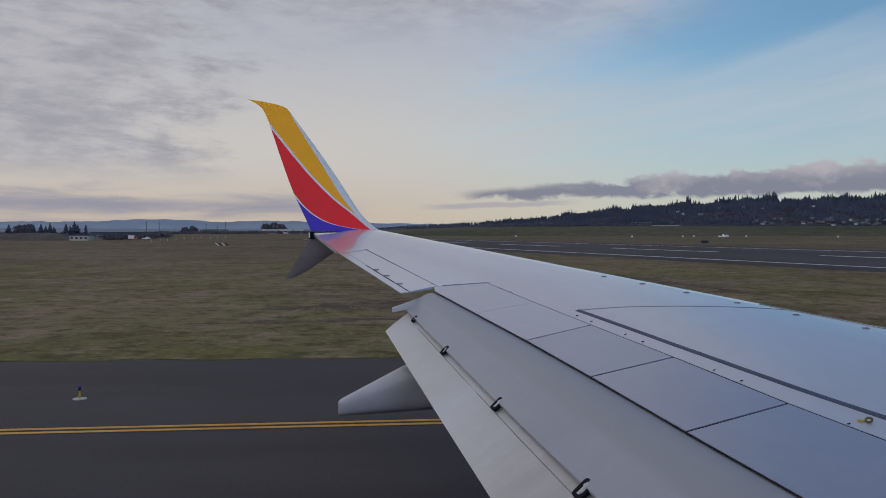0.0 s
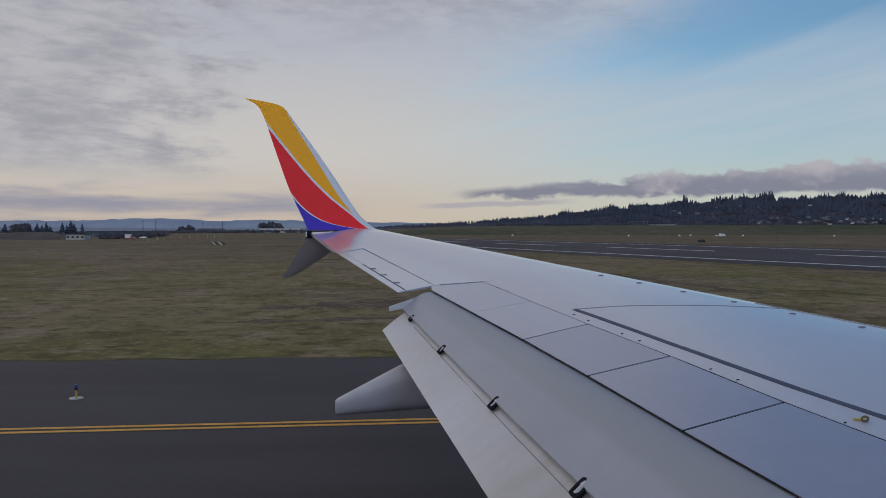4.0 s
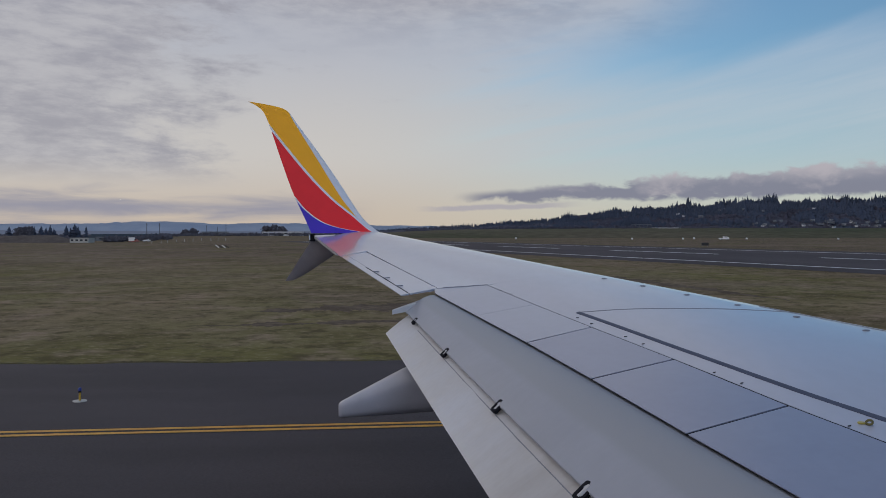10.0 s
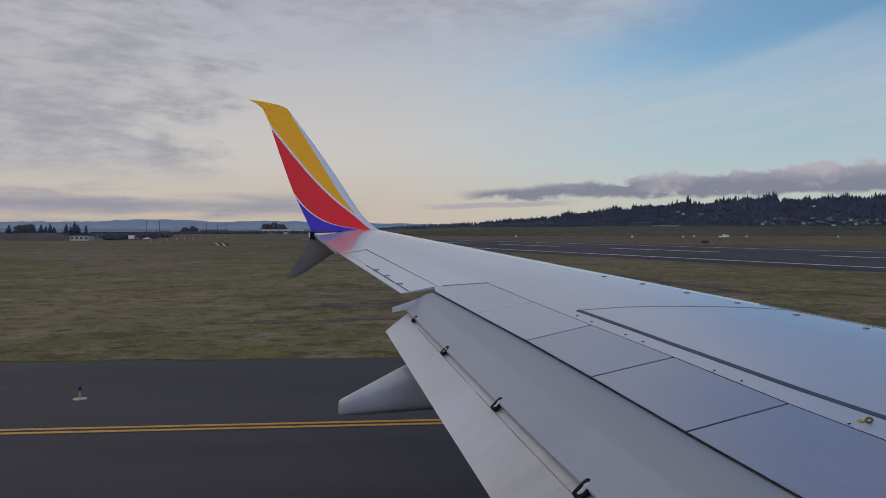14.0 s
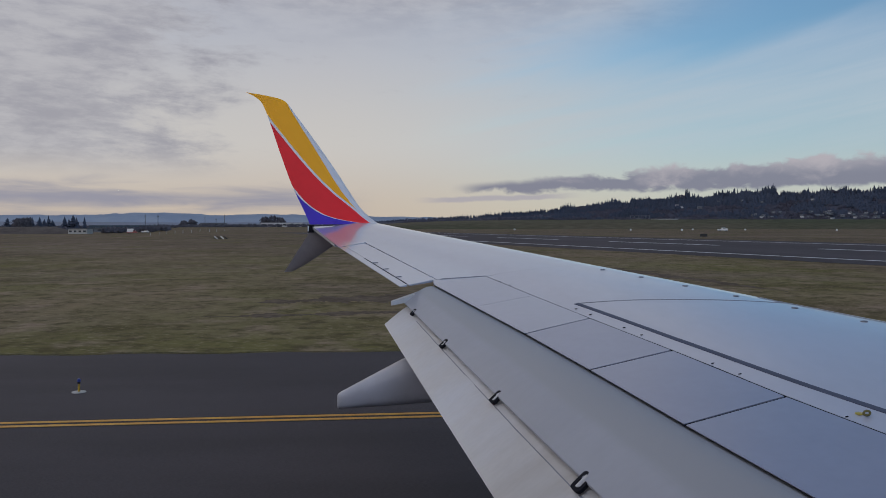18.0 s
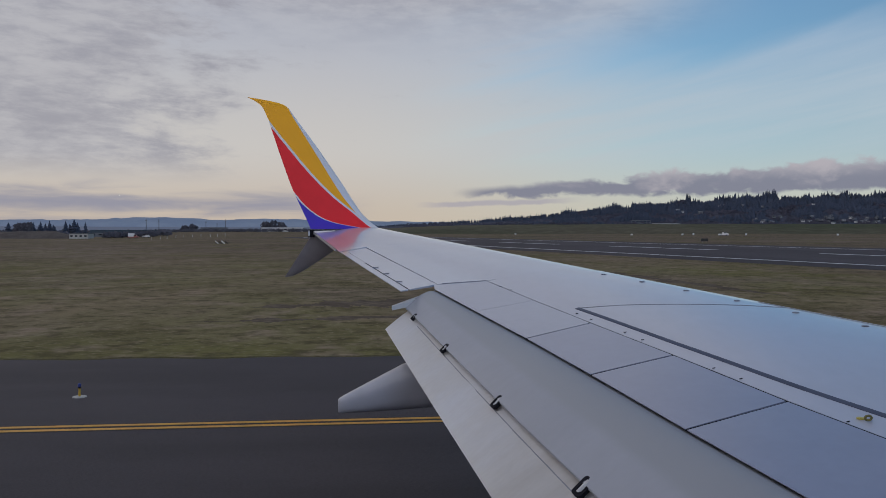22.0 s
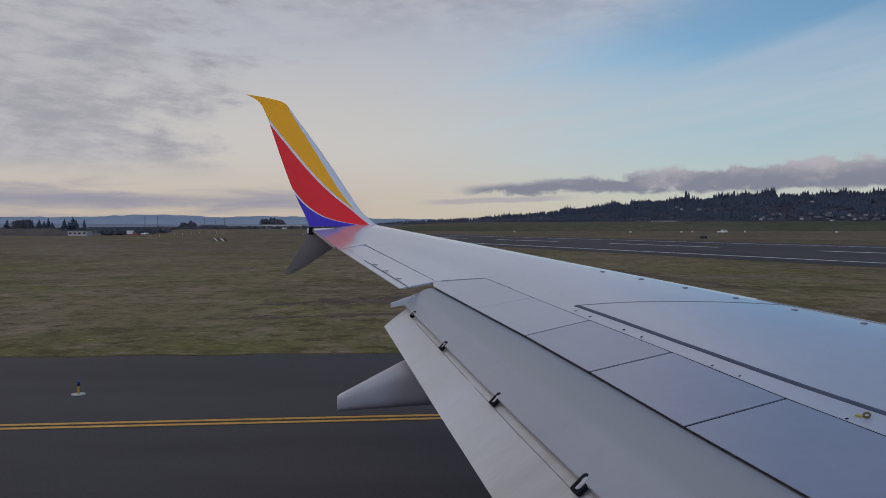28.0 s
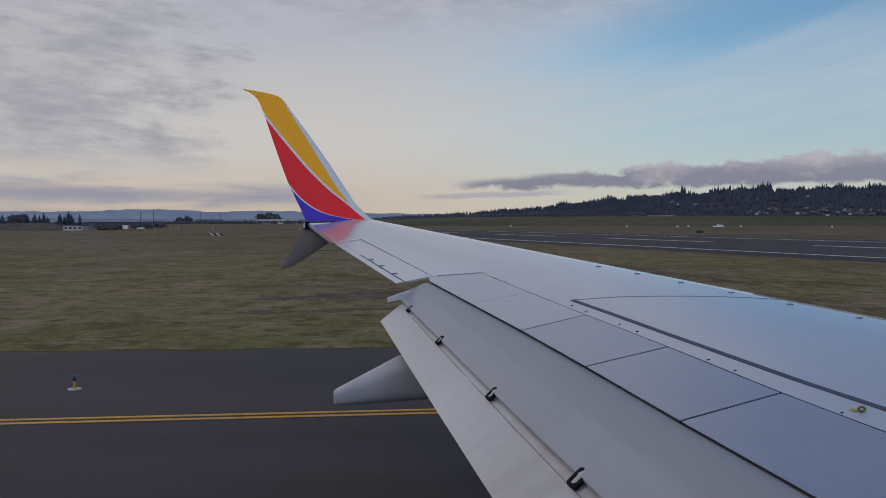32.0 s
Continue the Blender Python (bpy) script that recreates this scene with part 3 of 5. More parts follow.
loft_part("wing_tip_skin", [section(y) for y in ys_tip], M_SKIN, plane)


def slab(pa, pb, qa, qb, thick_a, thick_b, inset=0.0, n=1, rise=0.0):
    """Closed plate: front edge pa-pb, back edge qa-qb, tapering from thick_a to thick_b; rise swells the middle."""
    rings = []
    for i in range(n + 1):
        f = i / n
        a, b = Vector(pa).lerp(Vector(pb), f), Vector(qa).lerp(Vector(qb), f)
        ring = []
        for j in range(5):
            g = j / 4
            p = a.lerp(b, g)
            ring.append((p.x, p.y, p.z + rise * 4 * g * (1 - g)))
        for j in range(5):
            g = 1 - j / 4
            p = a.lerp(b, g)
            ring.append((p.x, p.y, p.z - (thick_a + (thick_b - thick_a) * g)))
        rings.append(ring)
    return rings


NX, NY = -0.951, -0.310      # aft, square to the spoiler hinges


def hinge_pt(y):
    x, z = lerp(HINGE, y)
    return Vector((x, y, z))


CHORDS = [(4.8, 1.02, -0.145), (6.06, 0.938, -0.131), (7.251, 0.858, -0.1183), (8.442, 0.7946, -0.1103), (9.632, 0.7014, -0.1136), (10.762, 0.697, -0.096), (11.859, 0.694, -0.0784)]


def spoiler_back(y, more=0.0):
    c, dz = lerp(CHORDS, y)
    p = hinge_pt(y)
    return Vector((p.x + NX * (c + more), p.y + NY * (c + more), p.z + dz))


# near-black sheet that puts shade under the spoilers and behind the hinge gap
loft_part("spoiler_cove_shade", slab(*[hinge_pt(y) + Vector((0.06, 0, -0.05)) for y in (4.9, 11.84)], *[spoiler_back(y, -0.10) + Vector((0, 0, -0.06)) for y in (4.9, 11.84)], 0.10, 0.03, n=6), M_COVE, plane, "near-black sheet that puts shade into the recess under the spoilers")
edges = [4.80, 5.92, 7.251, 8.442, 9.632]
for y0, y1 in zip(edges, edges[1:]):
    g = 0.011
    a, b = hinge_pt(y0 + g), hinge_pt(y1 - g)
    back = Vector((NX, NY, 0)) * 0.016
    sp = loft_part("spoiler", slab(a + back, b + back, spoiler_back(y0 + g), spoiler_back(y1 - g), 0.05, 0.005, n=2), M_SPOIL, plane, "flush grey spoiler panel with dark gaps around it")
# fixed panels outboard of the spoilers
for y0, y1, seam in ((9.639, 10.762, 0.002), (10.765, 11.859, 0.0)):
    a, b = hinge_pt(y0 + 0.003), hinge_pt(y1)
    back = Vector((NX, NY, 0)) * 0.014
    loft_part("fixed_panel", slab(a + back, b + back, spoiler_back(y0 + 0.003), spoiler_back(y1), 0.05, 0.005, n=2), M_PANEL, plane)
# dark strips as gap shade: between panels, along the hinges, under the trailing edge
for y in edges[1:]:
    a, b = hinge_pt(y), spoiler_back(y)
    n = Vector((NY, -NX, 0)) * 0.0085
    loft_part("gap_shade", slab(a - n * 0.7 + Vector((0, 0, -0.003)), a + n * 0.7 + Vector((0, 0, -0.003)), b - n * 1.2 + Vector((0, 0, -0.003)), b + n * 1.2 + Vector((0, 0, -0.003)), 0.02, 0.008), M_BLACK, plane, "black strip drawing the shaded gap between spoilers", False)
f_ = Vector((NX, NY, 0))
for y0, y1, w in ((4.9, 9.632, 0.014), (9.636, 11.855, 0.012)):
    rows_h = [hinge_pt(y0 + (y1 - y0) * i / 8) for i in range(9)]
    loft_part("hinge_shade", [[tuple(p + f_ * 0.001 + Vector((0, 0, -0.001))), tuple(p + f_ * w + Vector((0, 0, -0.002))), tuple(p + f_ * w + Vector((0, 0, -0.02))), tuple(p + f_ * 0.001 + Vector((0, 0, -0.02)))] for p in rows_h], M_BLACK, plane, "", False)
rows_t = [spoiler_back(4.9 + (11.86 - 4.9) * i / 12) for i in range(13)]
loft_part("trailing_shade", [[tuple(p - f_ * 0.05 + Vector((0, 0, -0.008))), tuple(p - f_ * 0.012 + Vector((0, 0, -0.007))), tuple(p - f_ * 0.012 + Vector((0, 0, -0.013))), tuple(p - f_ * 0.05 + Vector((0, 0, -0.03)))] for p in rows_t], M_LINE, plane, "grey strip drawing the shade line under the spoiler edges", False)
# trailing wedge that fills from the last fixed panel to the aileron
loft_part("flap_end_rib", slab(hinge_pt(11.862), (1.20, 11.885, 3.138), spoiler_back(11.862), (0.60, 11.885, 3.098), 0.06, 0.02), M_PANEL, plane)
# small black clips along the hinge line
for x, y in ((1.927, 9.995), (2.006, 9.732), (2.185, 9.187), (2.264, 8.918), (2.553, 8.027), (2.648, 7.743), (2.942, 6.795), (1.366, 11.519), (1.455, 11.306)):
    part("seal_clip", box(x, y, top_z(x, y) + 0.004, 0.032, 0.008, 0.006, 0.002, rot=Matrix.Rotation(radians(30), 3, "Z")), M_BLACK, plane)

# flaps: the main flap comes out from under the spoilers, the aft flap below it
FLAP_TE = [(4.9, 1.74, 1.828), (8.009, 1.050, 2.271), (9.244, 0.793, 2.446), (11.529, 0.242, 2.858)]
AFT_TE = [(4.8, 1.265, 1.402), (7.899, 0.708, 1.913), (9.144, 0.486, 2.121), (11.456, 0.017, 2.616)]


FLAP_SPLIT = 0.60


def flap_ring(y, nose):
    """Main flap at hinge station y: from inside the cove to its trailing edge."""
    s = spoiler_back(y, -0.02)
    c, dz = lerp(CHORDS, y)
    ty = y + NY * (c + 0.37)
    tx, tz = lerp(FLAP_TE, ty)
    te = Vector((tx, ty, tz))
    edge = spoiler_back(y) + Vector((0.012, 0, -0.011))
    start = edge + Vector((0.24, 0.08, -0.03))
    down = te - edge

    def skin(g):
        p = edge.lerp(te, g)
        return (p.x, p.y, p.z + 0.085 * down.length * 4 * g ** 0.8 * (1 - g) - 0.014 * math.exp(-g / 0.16) - 0.006 * math.exp(-g / 0.3))

    def belly(g):
        p = start.lerp(te, g)
        return (p.x, p.y, p.z - 0.014 - 0.09 * math.sin(math.pi * g))

    if nose:
        ring = [tuple(start)] + [skin(FLAP_SPLIT * (k / 10) ** 1.5) for k in range(11)]
        return ring + [belly(0.5), belly(0.25), belly(0.05)]
    ring = [skin(FLAP_SPLIT + (1 - FLAP_SPLIT) * k / 6) for k in range(7)]
    return ring + [(te.x, te.y, te.z - 0.014)] + [belly(g) for g in (0.9, 0.75, 0.52)]


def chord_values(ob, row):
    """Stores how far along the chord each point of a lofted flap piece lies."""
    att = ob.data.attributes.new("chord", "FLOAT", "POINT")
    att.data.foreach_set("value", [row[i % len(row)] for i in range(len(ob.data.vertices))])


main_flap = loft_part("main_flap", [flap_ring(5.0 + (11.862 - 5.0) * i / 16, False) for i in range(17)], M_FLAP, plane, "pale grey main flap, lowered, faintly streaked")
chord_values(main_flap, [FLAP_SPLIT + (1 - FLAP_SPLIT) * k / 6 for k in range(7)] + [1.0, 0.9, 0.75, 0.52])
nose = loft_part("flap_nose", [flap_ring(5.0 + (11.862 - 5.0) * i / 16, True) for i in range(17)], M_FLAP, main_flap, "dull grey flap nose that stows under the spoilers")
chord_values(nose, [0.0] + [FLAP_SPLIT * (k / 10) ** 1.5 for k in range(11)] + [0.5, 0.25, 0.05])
# tab at the flap's outer end
loft_part("flap_end_tab", slab((0.46, 11.56, 2.975), (0.40, 11.66, 2.975), (0.085, 11.45, 2.872), (0.085, 11.53, 2.876), 0.085, 0.045), M_AFT, plane)


def aft_ring(y, f0=0.0, f1=1.0, lift=0.0):
    mx, mz = lerp(FLAP_TE, y + 0.02)
    tx, tz = lerp(AFT_TE, y - 0.06)
    st, te = Vector((mx + 0.06, y + 0.03, mz - 0.035)), Vector((tx, y - 0.06, tz))
    up = Vector((0.62, 0.1, 0.78))
    L = (te - st).length
    ring = []
    for k in range(9):
        g = f0 + (f1 - f0) * k / 8
        p = st.lerp(te, g) + up * (0.075 * L * 4 * g * (1 - g) + lift)
        ring.append(tuple(p))
    for k in range(9):
        g = f1 + (f0 - f1) * k / 8
        p = st.lerp(te, g) - up * (0.012 + 0.10 * L * math.sin(math.pi * min(1, g)) * 0.8)
        ring.append(tuple(p))
    return ring


aft = loft_part("aft_flap", [aft_ring(4.9 + (11.52 - 4.9) * i / 16) for i in range(17)], M_AFT, plane, "off-white aft flap hanging steeply below the main flap")
seam_rings = []
for i in range(17):
    y = 5.0 + (11.0 - 5.0) * i / 16
    r = aft_ring(y, 0.262, 0.2645, 0.008)
    seam_rings.append([r[0], r[8], r[9], r[17]])
loft_part("flap_seam", seam_rings, M_LINE, aft)


def bracket(y, size):
    """Black U-shaped bracket with a pale roller, lying on the aft flap just below the main flap's edge."""
    mx, mz = lerp(FLAP_TE, y + 0.02)
    tx, tz = lerp(AFT_TE, y - 0.06)
    st, te = Vector((mx + 0.02, y + 0.03, mz - 0.02)), Vector((tx, y - 0.06, tz))
    down = (te - st).normalized()
    span = (Vector((-0.225, 0.95, 0.165)) - down * down.dot(Vector((-0.225, 0.95, 0.165)))).normalized()
    out = span.cross(down).normalized()
    if out.z < 0:
        out = -out
    base = Matrix((span, -down, out)).transposed().to_4x4()
    base.translation = st - down * 0.012 + out * 0.016

    def rim(w, l, r):
        """Rounded rectangle, half width w and half length l."""
        pts = []
        for cx, cy, a0 in ((w - r, l - r, 0), (r - w, l - r, 90), (r - w, r - l, 180), (w - r, r - l, 270)):
            pts += [(cx + r * math.cos(radians(a0 + 30 * k)), cy + r * math.sin(radians(a0 + 30 * k))) for k in range(4)]
        return pts

    outer, inner = rim(0.047 * size, 0.066 * size, 0.024 * size), rim(0.024 * size, 0.036 * size, 0.012 * size)
    n = len(outer)
    v = [base @ Vector((x, y - 0.030 * size, z)) for ring, z in ((outer, -0.014), (outer, 0.014), (inner, 0.014), (inner, -0.014)) for x, y in ring]
    f = [(k * n + j, k * n + (j + 1) % n, (k + 1) % 4 * n + (j + 1) % n, (k + 1) % 4 * n + j) for k in range(4) for j in range(n)]
    bm = bmesh.new()
    bv = [bm.verts.new(p) for p in v]
    for q in f:
        bm.faces.new([bv[i] for i in q])
    root = part("flap_bracket", bm, M_BLACK, plane, "black rounded flap bracket with a pale roller inside")
    bm = cyl((0, -0.045 * size, 0), (0, 0.045 * size, 0), 0.020 * size, seg=12)
    bmesh.ops.transform(bm, matrix=base @ Matrix.Translation((0, -0.028 * size, -0.004)), verts=bm.verts)
    part("roller", bm, M_AFT, root)


for y, s in ((11.13, 0.66), (10.02, 0.80), (8.54, 0.96), (6.94, 1.16)):
    bracket(y, s)

# aileron with its tab
a0, a1 = Vector((0.654, 11.90, 3.106)), Vector((-0.276, 14.985, 3.487))
t0, t1 = Vector((0.190, 11.50, 3.046)), Vector((-0.668, 14.56, 3.426))
ga = Vector((-0.020, -0.007, -0.003))
ail = loft_part("aileron", slab(a0 + ga, a1 + ga, a0.lerp(t0, 0.77), a1.lerp(t1, 0.77), 0.028, 0.014, n=4), M_SKIN, plane, "slim grey aileron with dark hinge gap")
for f0, f1, m in ((0.0, 0.64, 1), (0.64, 0.995, 0)):
    p0, p1 = a0.lerp(t0, 0.773), a1.lerp(t1, 0.773)
    e0, e1 = p0.lerp(p1, f0 + 0.002), p0.lerp(p1, f1 - 0.002)
    q0, q1 = t0.lerp(t1, f0 + 0.002), t0.lerp(t1, f1 - 0.002)
    k = 0.014 if m else 0.003
    d = Vector((-k, -0.3 * k, 0))
    loft_part("aileron_tab", slab(e0 + d, e1 + d, q0, q1, 0.02, 0.006), M_SKIN, ail)
for f in (0.06, 0.25, 0.44, 0.63, 0.82, 0.95):
    h = a0.lerp(a1, f)
    part("aileron_hinge", box(h.x - 0.012, h.y, h.z - 0.004, 0.05, 0.05, 0.012, 0.003), M_SKIN, ail)
for f in (0.15, 0.33, 0.49):
    h = a0.lerp(t0, 0.76).lerp(a1.lerp(t1, 0.76), f)
    part("tab_rod", cyl((h.x + 0.05, h.y + 0.015, h.z + 0.012), (h.x - 0.03, h.y - 0.01, h.z + 0.008), 0.006, seg=6), M_LINE, ail)
# black strips put shade into the aileron's hinge and tab gaps
for f0, f1 in ((0.10, 0.24), (0.25, 0.42), (0.435, 0.66), (0.675, 0.985)):
    p, q = a0.lerp(a1, f0), a0.lerp(a1, f1)
    loft_part("aileron_gap_shade", slab(p + Vector((-0.002, 0, -0.004)), q + Vector((-0.002, 0, -0.004)), p + ga + Vector((-0.004, 0, -0.003)), q + ga + Vector((-0.004, 0, -0.003)), 0.015, 0.015), M_BLACK, ail, "", False)
for f0, f1 in ((0.02, 0.14), (0.16, 0.32), (0.34, 0.48), (0.50, 0.63)):
    p, q = a0.lerp(t0, 0.776).lerp(a1.lerp(t1, 0.776), f0), a0.lerp(t0, 0.776).lerp(a1.lerp(t1, 0.776), f1)
    d = Vector((-0.016, -0.005, 0))
    loft_part("tab_gap_shade", slab(p + Vector((0, 0, 0.002)), q + Vector((0, 0, 0.002)), p + d + Vector((0, 0, 0.001)), q + d + Vector((0, 0, 0.001)), 0.012, 0.012), M_BLACK, ail, "", False)
# near-black sheet as shade behind the aileron gap
loft_part("aileron_cove_shade", slab(a0.lerp(a1, 0.07) + Vector((0.05, 0, -0.02)), a1 + Vector((0.05, 0, -0.02)), a0.lerp(a1, 0.07).lerp(t0.lerp(t1, 0.07), 0.8) + Vector((0, 0, -0.035)), a1.lerp(t1, 0.8) + Vector((0, 0, -0.035)), 0.05, 0.01), M_COVE, plane)


# fixed corner between the aileron's outer end and the wing tip
loft_part("aileron_end_panel", slab((-0.292, 14.985, 3.495), (-0.272, 14.9945, 3.5005), t1 + Vector((-0.008, 0.012, 0.002)), (lerp(TRAIL, 14.9945)[0] + 0.001, 14.9945, 3.480), 0.03, 0.006), M_SKIN, plane)


def strip_on_wing(name, pts, width, material, label="", lift=0.004):
    """A narrow painted strip that follows the upper skin along plan points."""
    rings = []
    for i, (x, y) in enumerate(pts):
        j = min(i + 1, len(pts) - 1)
        k = max(i - 1, 0)
        d = Vector((pts[j][0] - pts[k][0], pts[j][1] - pts[k][1])).normalized()
        n = Vector((-d.y, d.x)) * width / 2
        a, b = (x + n.x, y + n.y), (x - n.x, y - n.y)
        rings.append([(*a, top_z(*a) + lift), (*b, top_z(*b) + lift), (*b, top_z(*b) - 0.01), (*a, top_z(*a) - 0.01)])
    return loft_part(name, rings, material, plane, label)


STRIPE = [(5.0, 3.78), (6.764, 3.176), (7.484, 2.911), (8.645, 2.493), (10.177, 1.969)]
strip_on_wing("walkway_stripe", [(lerp(STRIPE, y)[0], y) for y in [5.0 + 5.177 * i / 24 for i in range(25)]], 0.046, M_STRIPE, "slate-blue walkway stripe painted on the wing")
CURVE = [(1.969, 10.177), (2.183, 10.094), (2.395, 10.020), (2.905, 9.812), (3.406, 9.641), (3.896, 9.482)]
strip_on_wing("walkway_line", [(x, smooth_curve(CURVE, x)) for x in [1.97 + 1.92 * i / 20 for i in range(21)]], 0.016, M_LINE, "thin grey walkway line", 0.003)
strip_on_wing("panel_joint", [(0.70 + 0.55 * i / 8, 11.882) for i in range(9)], 0.010, M_LINE, "", 0.006)
strip_on_wing("slat_edge", [(lead(y)[0] - 0.035 - 0.012 * (9.8 - y), y) for y in [5.0 + 0.3 * i for i in range(17)]], 0.010, M_LINE)
for x, y in ((2.609, 11.572), (2.911, 11.034), (3.211, 10.452), (3.514, 9.854), (3.817, 9.246), (4.139, 8.649), (4.47, 8.05)):
    bm = bmesh.new()
    bmesh.ops.create_uvsphere(bm, u_segments=10, v_segments=6, radius=1.0)
    bmesh.ops.transform(bm, matrix=Matrix.Translation((x, y, top_z(x, y) + 0.002)) @ Matrix.Diagonal((0.034, 0.026, 0.009, 1)), verts=bm.verts)
    part("vent_dimple", bm, M_LINE, plane, "small round grey fitting near the leading edge", smooth=True)
hx, hy = 3.05, 6.785
ring_ob = part("tie_down_pad", cyl((hx - 0.018, hy + 0.02, top_z(hx, hy) - 0.004), (hx - 0.018, hy + 0.02, top_z(hx, hy) + 0.005), 0.028, seg=20), M_BRASS, plane, "yellow escape-rope fitting on the wing")
bm = bmesh.new()
for i in range(14):
    a, b = (2 * math.pi * k / 14 for k in (i, i + 1))
    cyl((hx - 0.006 + 0.022 * math.cos(a), hy - 0.04, top_z(hx, hy) + 0.016 + 0.014 * math.sin(a)), (hx - 0.006 + 0.022 * math.cos(b), hy - 0.04, top_z(hx, hy) + 0.016 + 0.014 * math.sin(b)), 0.008, seg=6, bm=bm)
part("rope_ring", bm, M_RING, ring_ob, "dark olive rope ring")
# winglet: rows by height; x of the two edges and of the colour borders
W_LE = [(3.78, -0.06), (3.85, -0.175), (4.064, -0.408), (4.38, -0.625), (4.70, -0.831), (5.323, -1.261), (5.911, -1.695), (6.087, -1.825), (6.16, -1.95), (6.205, -2.126), (6.25, -2.36), (6.284, -2.590)]
W_TE = [(3.78, -1.335), (4.294, -1.59), (4.589, -1.725), (5.177, -1.945), (5.796, -2.165), (5.994, -2.247), (6.12, -2.325), (6.21, -2.445), (6.284, -2.595)]
W_BLUE = [(3.78, -0.28), (3.802, -0.407), (3.875, -0.823), (3.979, -1.135), (4.199, -1.449), (4.431, -1.655), (4.6, -1.80)]
W_RED = [(3.78, -0.17), (3.81, -0.22), (3.90, -0.345), (4.064, -0.535), (4.38, -0.932), (4.805, -1.357), (5.449, -1.895), (5.85, -2.21), (6.0, -2.32)]
W_YEL = [(3.78, -0.16), (3.90, -0.325), (4.00, -0.43), (4.06, -0.50), (4.117, -0.555), (4.433, -0.802), (5.128, -1.238), (5.944, -1.748), (6.02, -1.787), (6.075, -1.818), (6.12, -1.90)]


def wing_y(z):
    return 17.35 + 0.249 * (z - 3.8) - 0.19 * math.exp(-(z - 3.78) / 0.12)


def wl_x(table, z):
    return smooth_curve(table, z)


def winglet_band(name, front, back, material, label=""):
    """One colour of the winglet between two border functions of height, with the aerofoil's thickness."""
    rings = []
    N = 72
    for i in range(N + 1):
        z = 3.782 + (6.282 - 3.782) * i / N
        le, te = wl_x(W_LE, z), wl_x(W_TE, z)
        a, b = min(le, max(te, front(z))), min(le, max(te, back(z)))
        if a - b < 0.0015:
            if len(rings) > 12:
                break
            rings = []
            continue
        ring = []
        c = max(le - te, 0.02)
        cols = 6
        for s, rng in ((-1, range(cols + 1)), (1, range(cols, -1, -1))):
            for j in rng:
                x = a + (b - a) * j / cols
                q = min(max((le - x) / c, 0), 1)
                th = c * 0.05 * (2.6 * math.sqrt(q) * (1 - q) + 0.04)
                ring.append((x, wing_y(z) + s * th * 0.8, z))
        rings.append(ring)
    return loft_part(name, rings, material, winglet, label)


winglet = part("winglet", cyl((-0.9, 17.20, 3.76), (-0.4, 17.20, 3.77), 0.03, 0.04, seg=8), M_WHITE, plane, "swept blended winglet striped blue, red and yellow")
LINE_W = 0.028
winglet_band("leading_edge_strip", lambda z: 9.0, lambda z: wl_x(W_YEL, z) if z < 6.1 else 9.0, M_WHITE, "silver-white leading edge strip")
winglet_band("yellow_band", lambda z: wl_x(W_YEL, z) if z < 6.1 else 9.0, lambda z: wl_x(W_RED, z) + LINE_W if z < 5.95 else -9.0, M_YELLOW, "amber yellow band")
winglet_band("upper_white_line", lambda z: wl_x(W_RED, z) + LINE_W if z < 5.98 else -9.0, lambda z: wl_x(W_RED, z) - LINE_W if z < 5.98 else -9.0, M_WHITE)
winglet_band("red_band", lambda z: wl_x(W_RED, z) - LINE_W if z < 5.98 else -9.0, lambda z: wl_x(W_BLUE, z) + LINE_W * 0.6 if z < 4.58 else -9.0, M_RED, "red band")
winglet_band("lower_white_line", lambda z: wl_x(W_BLUE, z) + LINE_W * 0.6 if z < 4.58 else -9.0, lambda z: wl_x(W_BLUE, z) - LINE_W * 0.6 if z < 4.58 else -9.0, M_WHITE)
winglet_band("blue_band", lambda z: wl_x(W_BLUE, z) - LINE_W * 0.6 if z < 4.58 else -9.0, lambda z: -9.0, M_BLUE, "royal blue band")


def aero_ring(le, te, thick, n=7):
    le, te = Vector(le), Vector(te)
    c = (le - te).length
    ring = []
    for s, rng in ((-1, range(n + 1)), (1, range(n - 1, 0, -1))):
        for j in rng:
            q = j / n
            p = le.lerp(te, q)
            ring.append((p.x, p.y + s * thick * c * (2.6 * math.sqrt(q) * (1 - q) + 0.03), p.z))
    return ring


strake_rows = []
for f in (0, 0.15, 0.3, 0.5, 0.7, 0.85, 0.95, 1.0):
    le = Vector((-0.42, 17.22, 3.72)).lerp(Vector((-1.66, 17.72, 2.90)), f)
    te = Vector((-1.30, 17.24, 3.71)).lerp(Vector((-1.865, 17.70, 2.885)), f)
    if f > 0.9:
        le = le.lerp(te, (f - 0.9) * 3)
    strake_rows.append(aero_ring(le, te, 0.05))
loft_part("lower_strake", strake_rows, M_STRAKE, winglet, "dark grey lower strake pointing down and back")
part("tail_lamp", box(-1.366, 17.185, 3.705, 0.024, 0.03, 0.10, 0.006), M_LENS, winglet, "white wing-tip lamp lens")
part("lamp_housing", box(-1.325, 17.215, 3.70, 0.115, 0.05, 0.135, 0.012), M_BLACK, winglet, "black lamp housing")


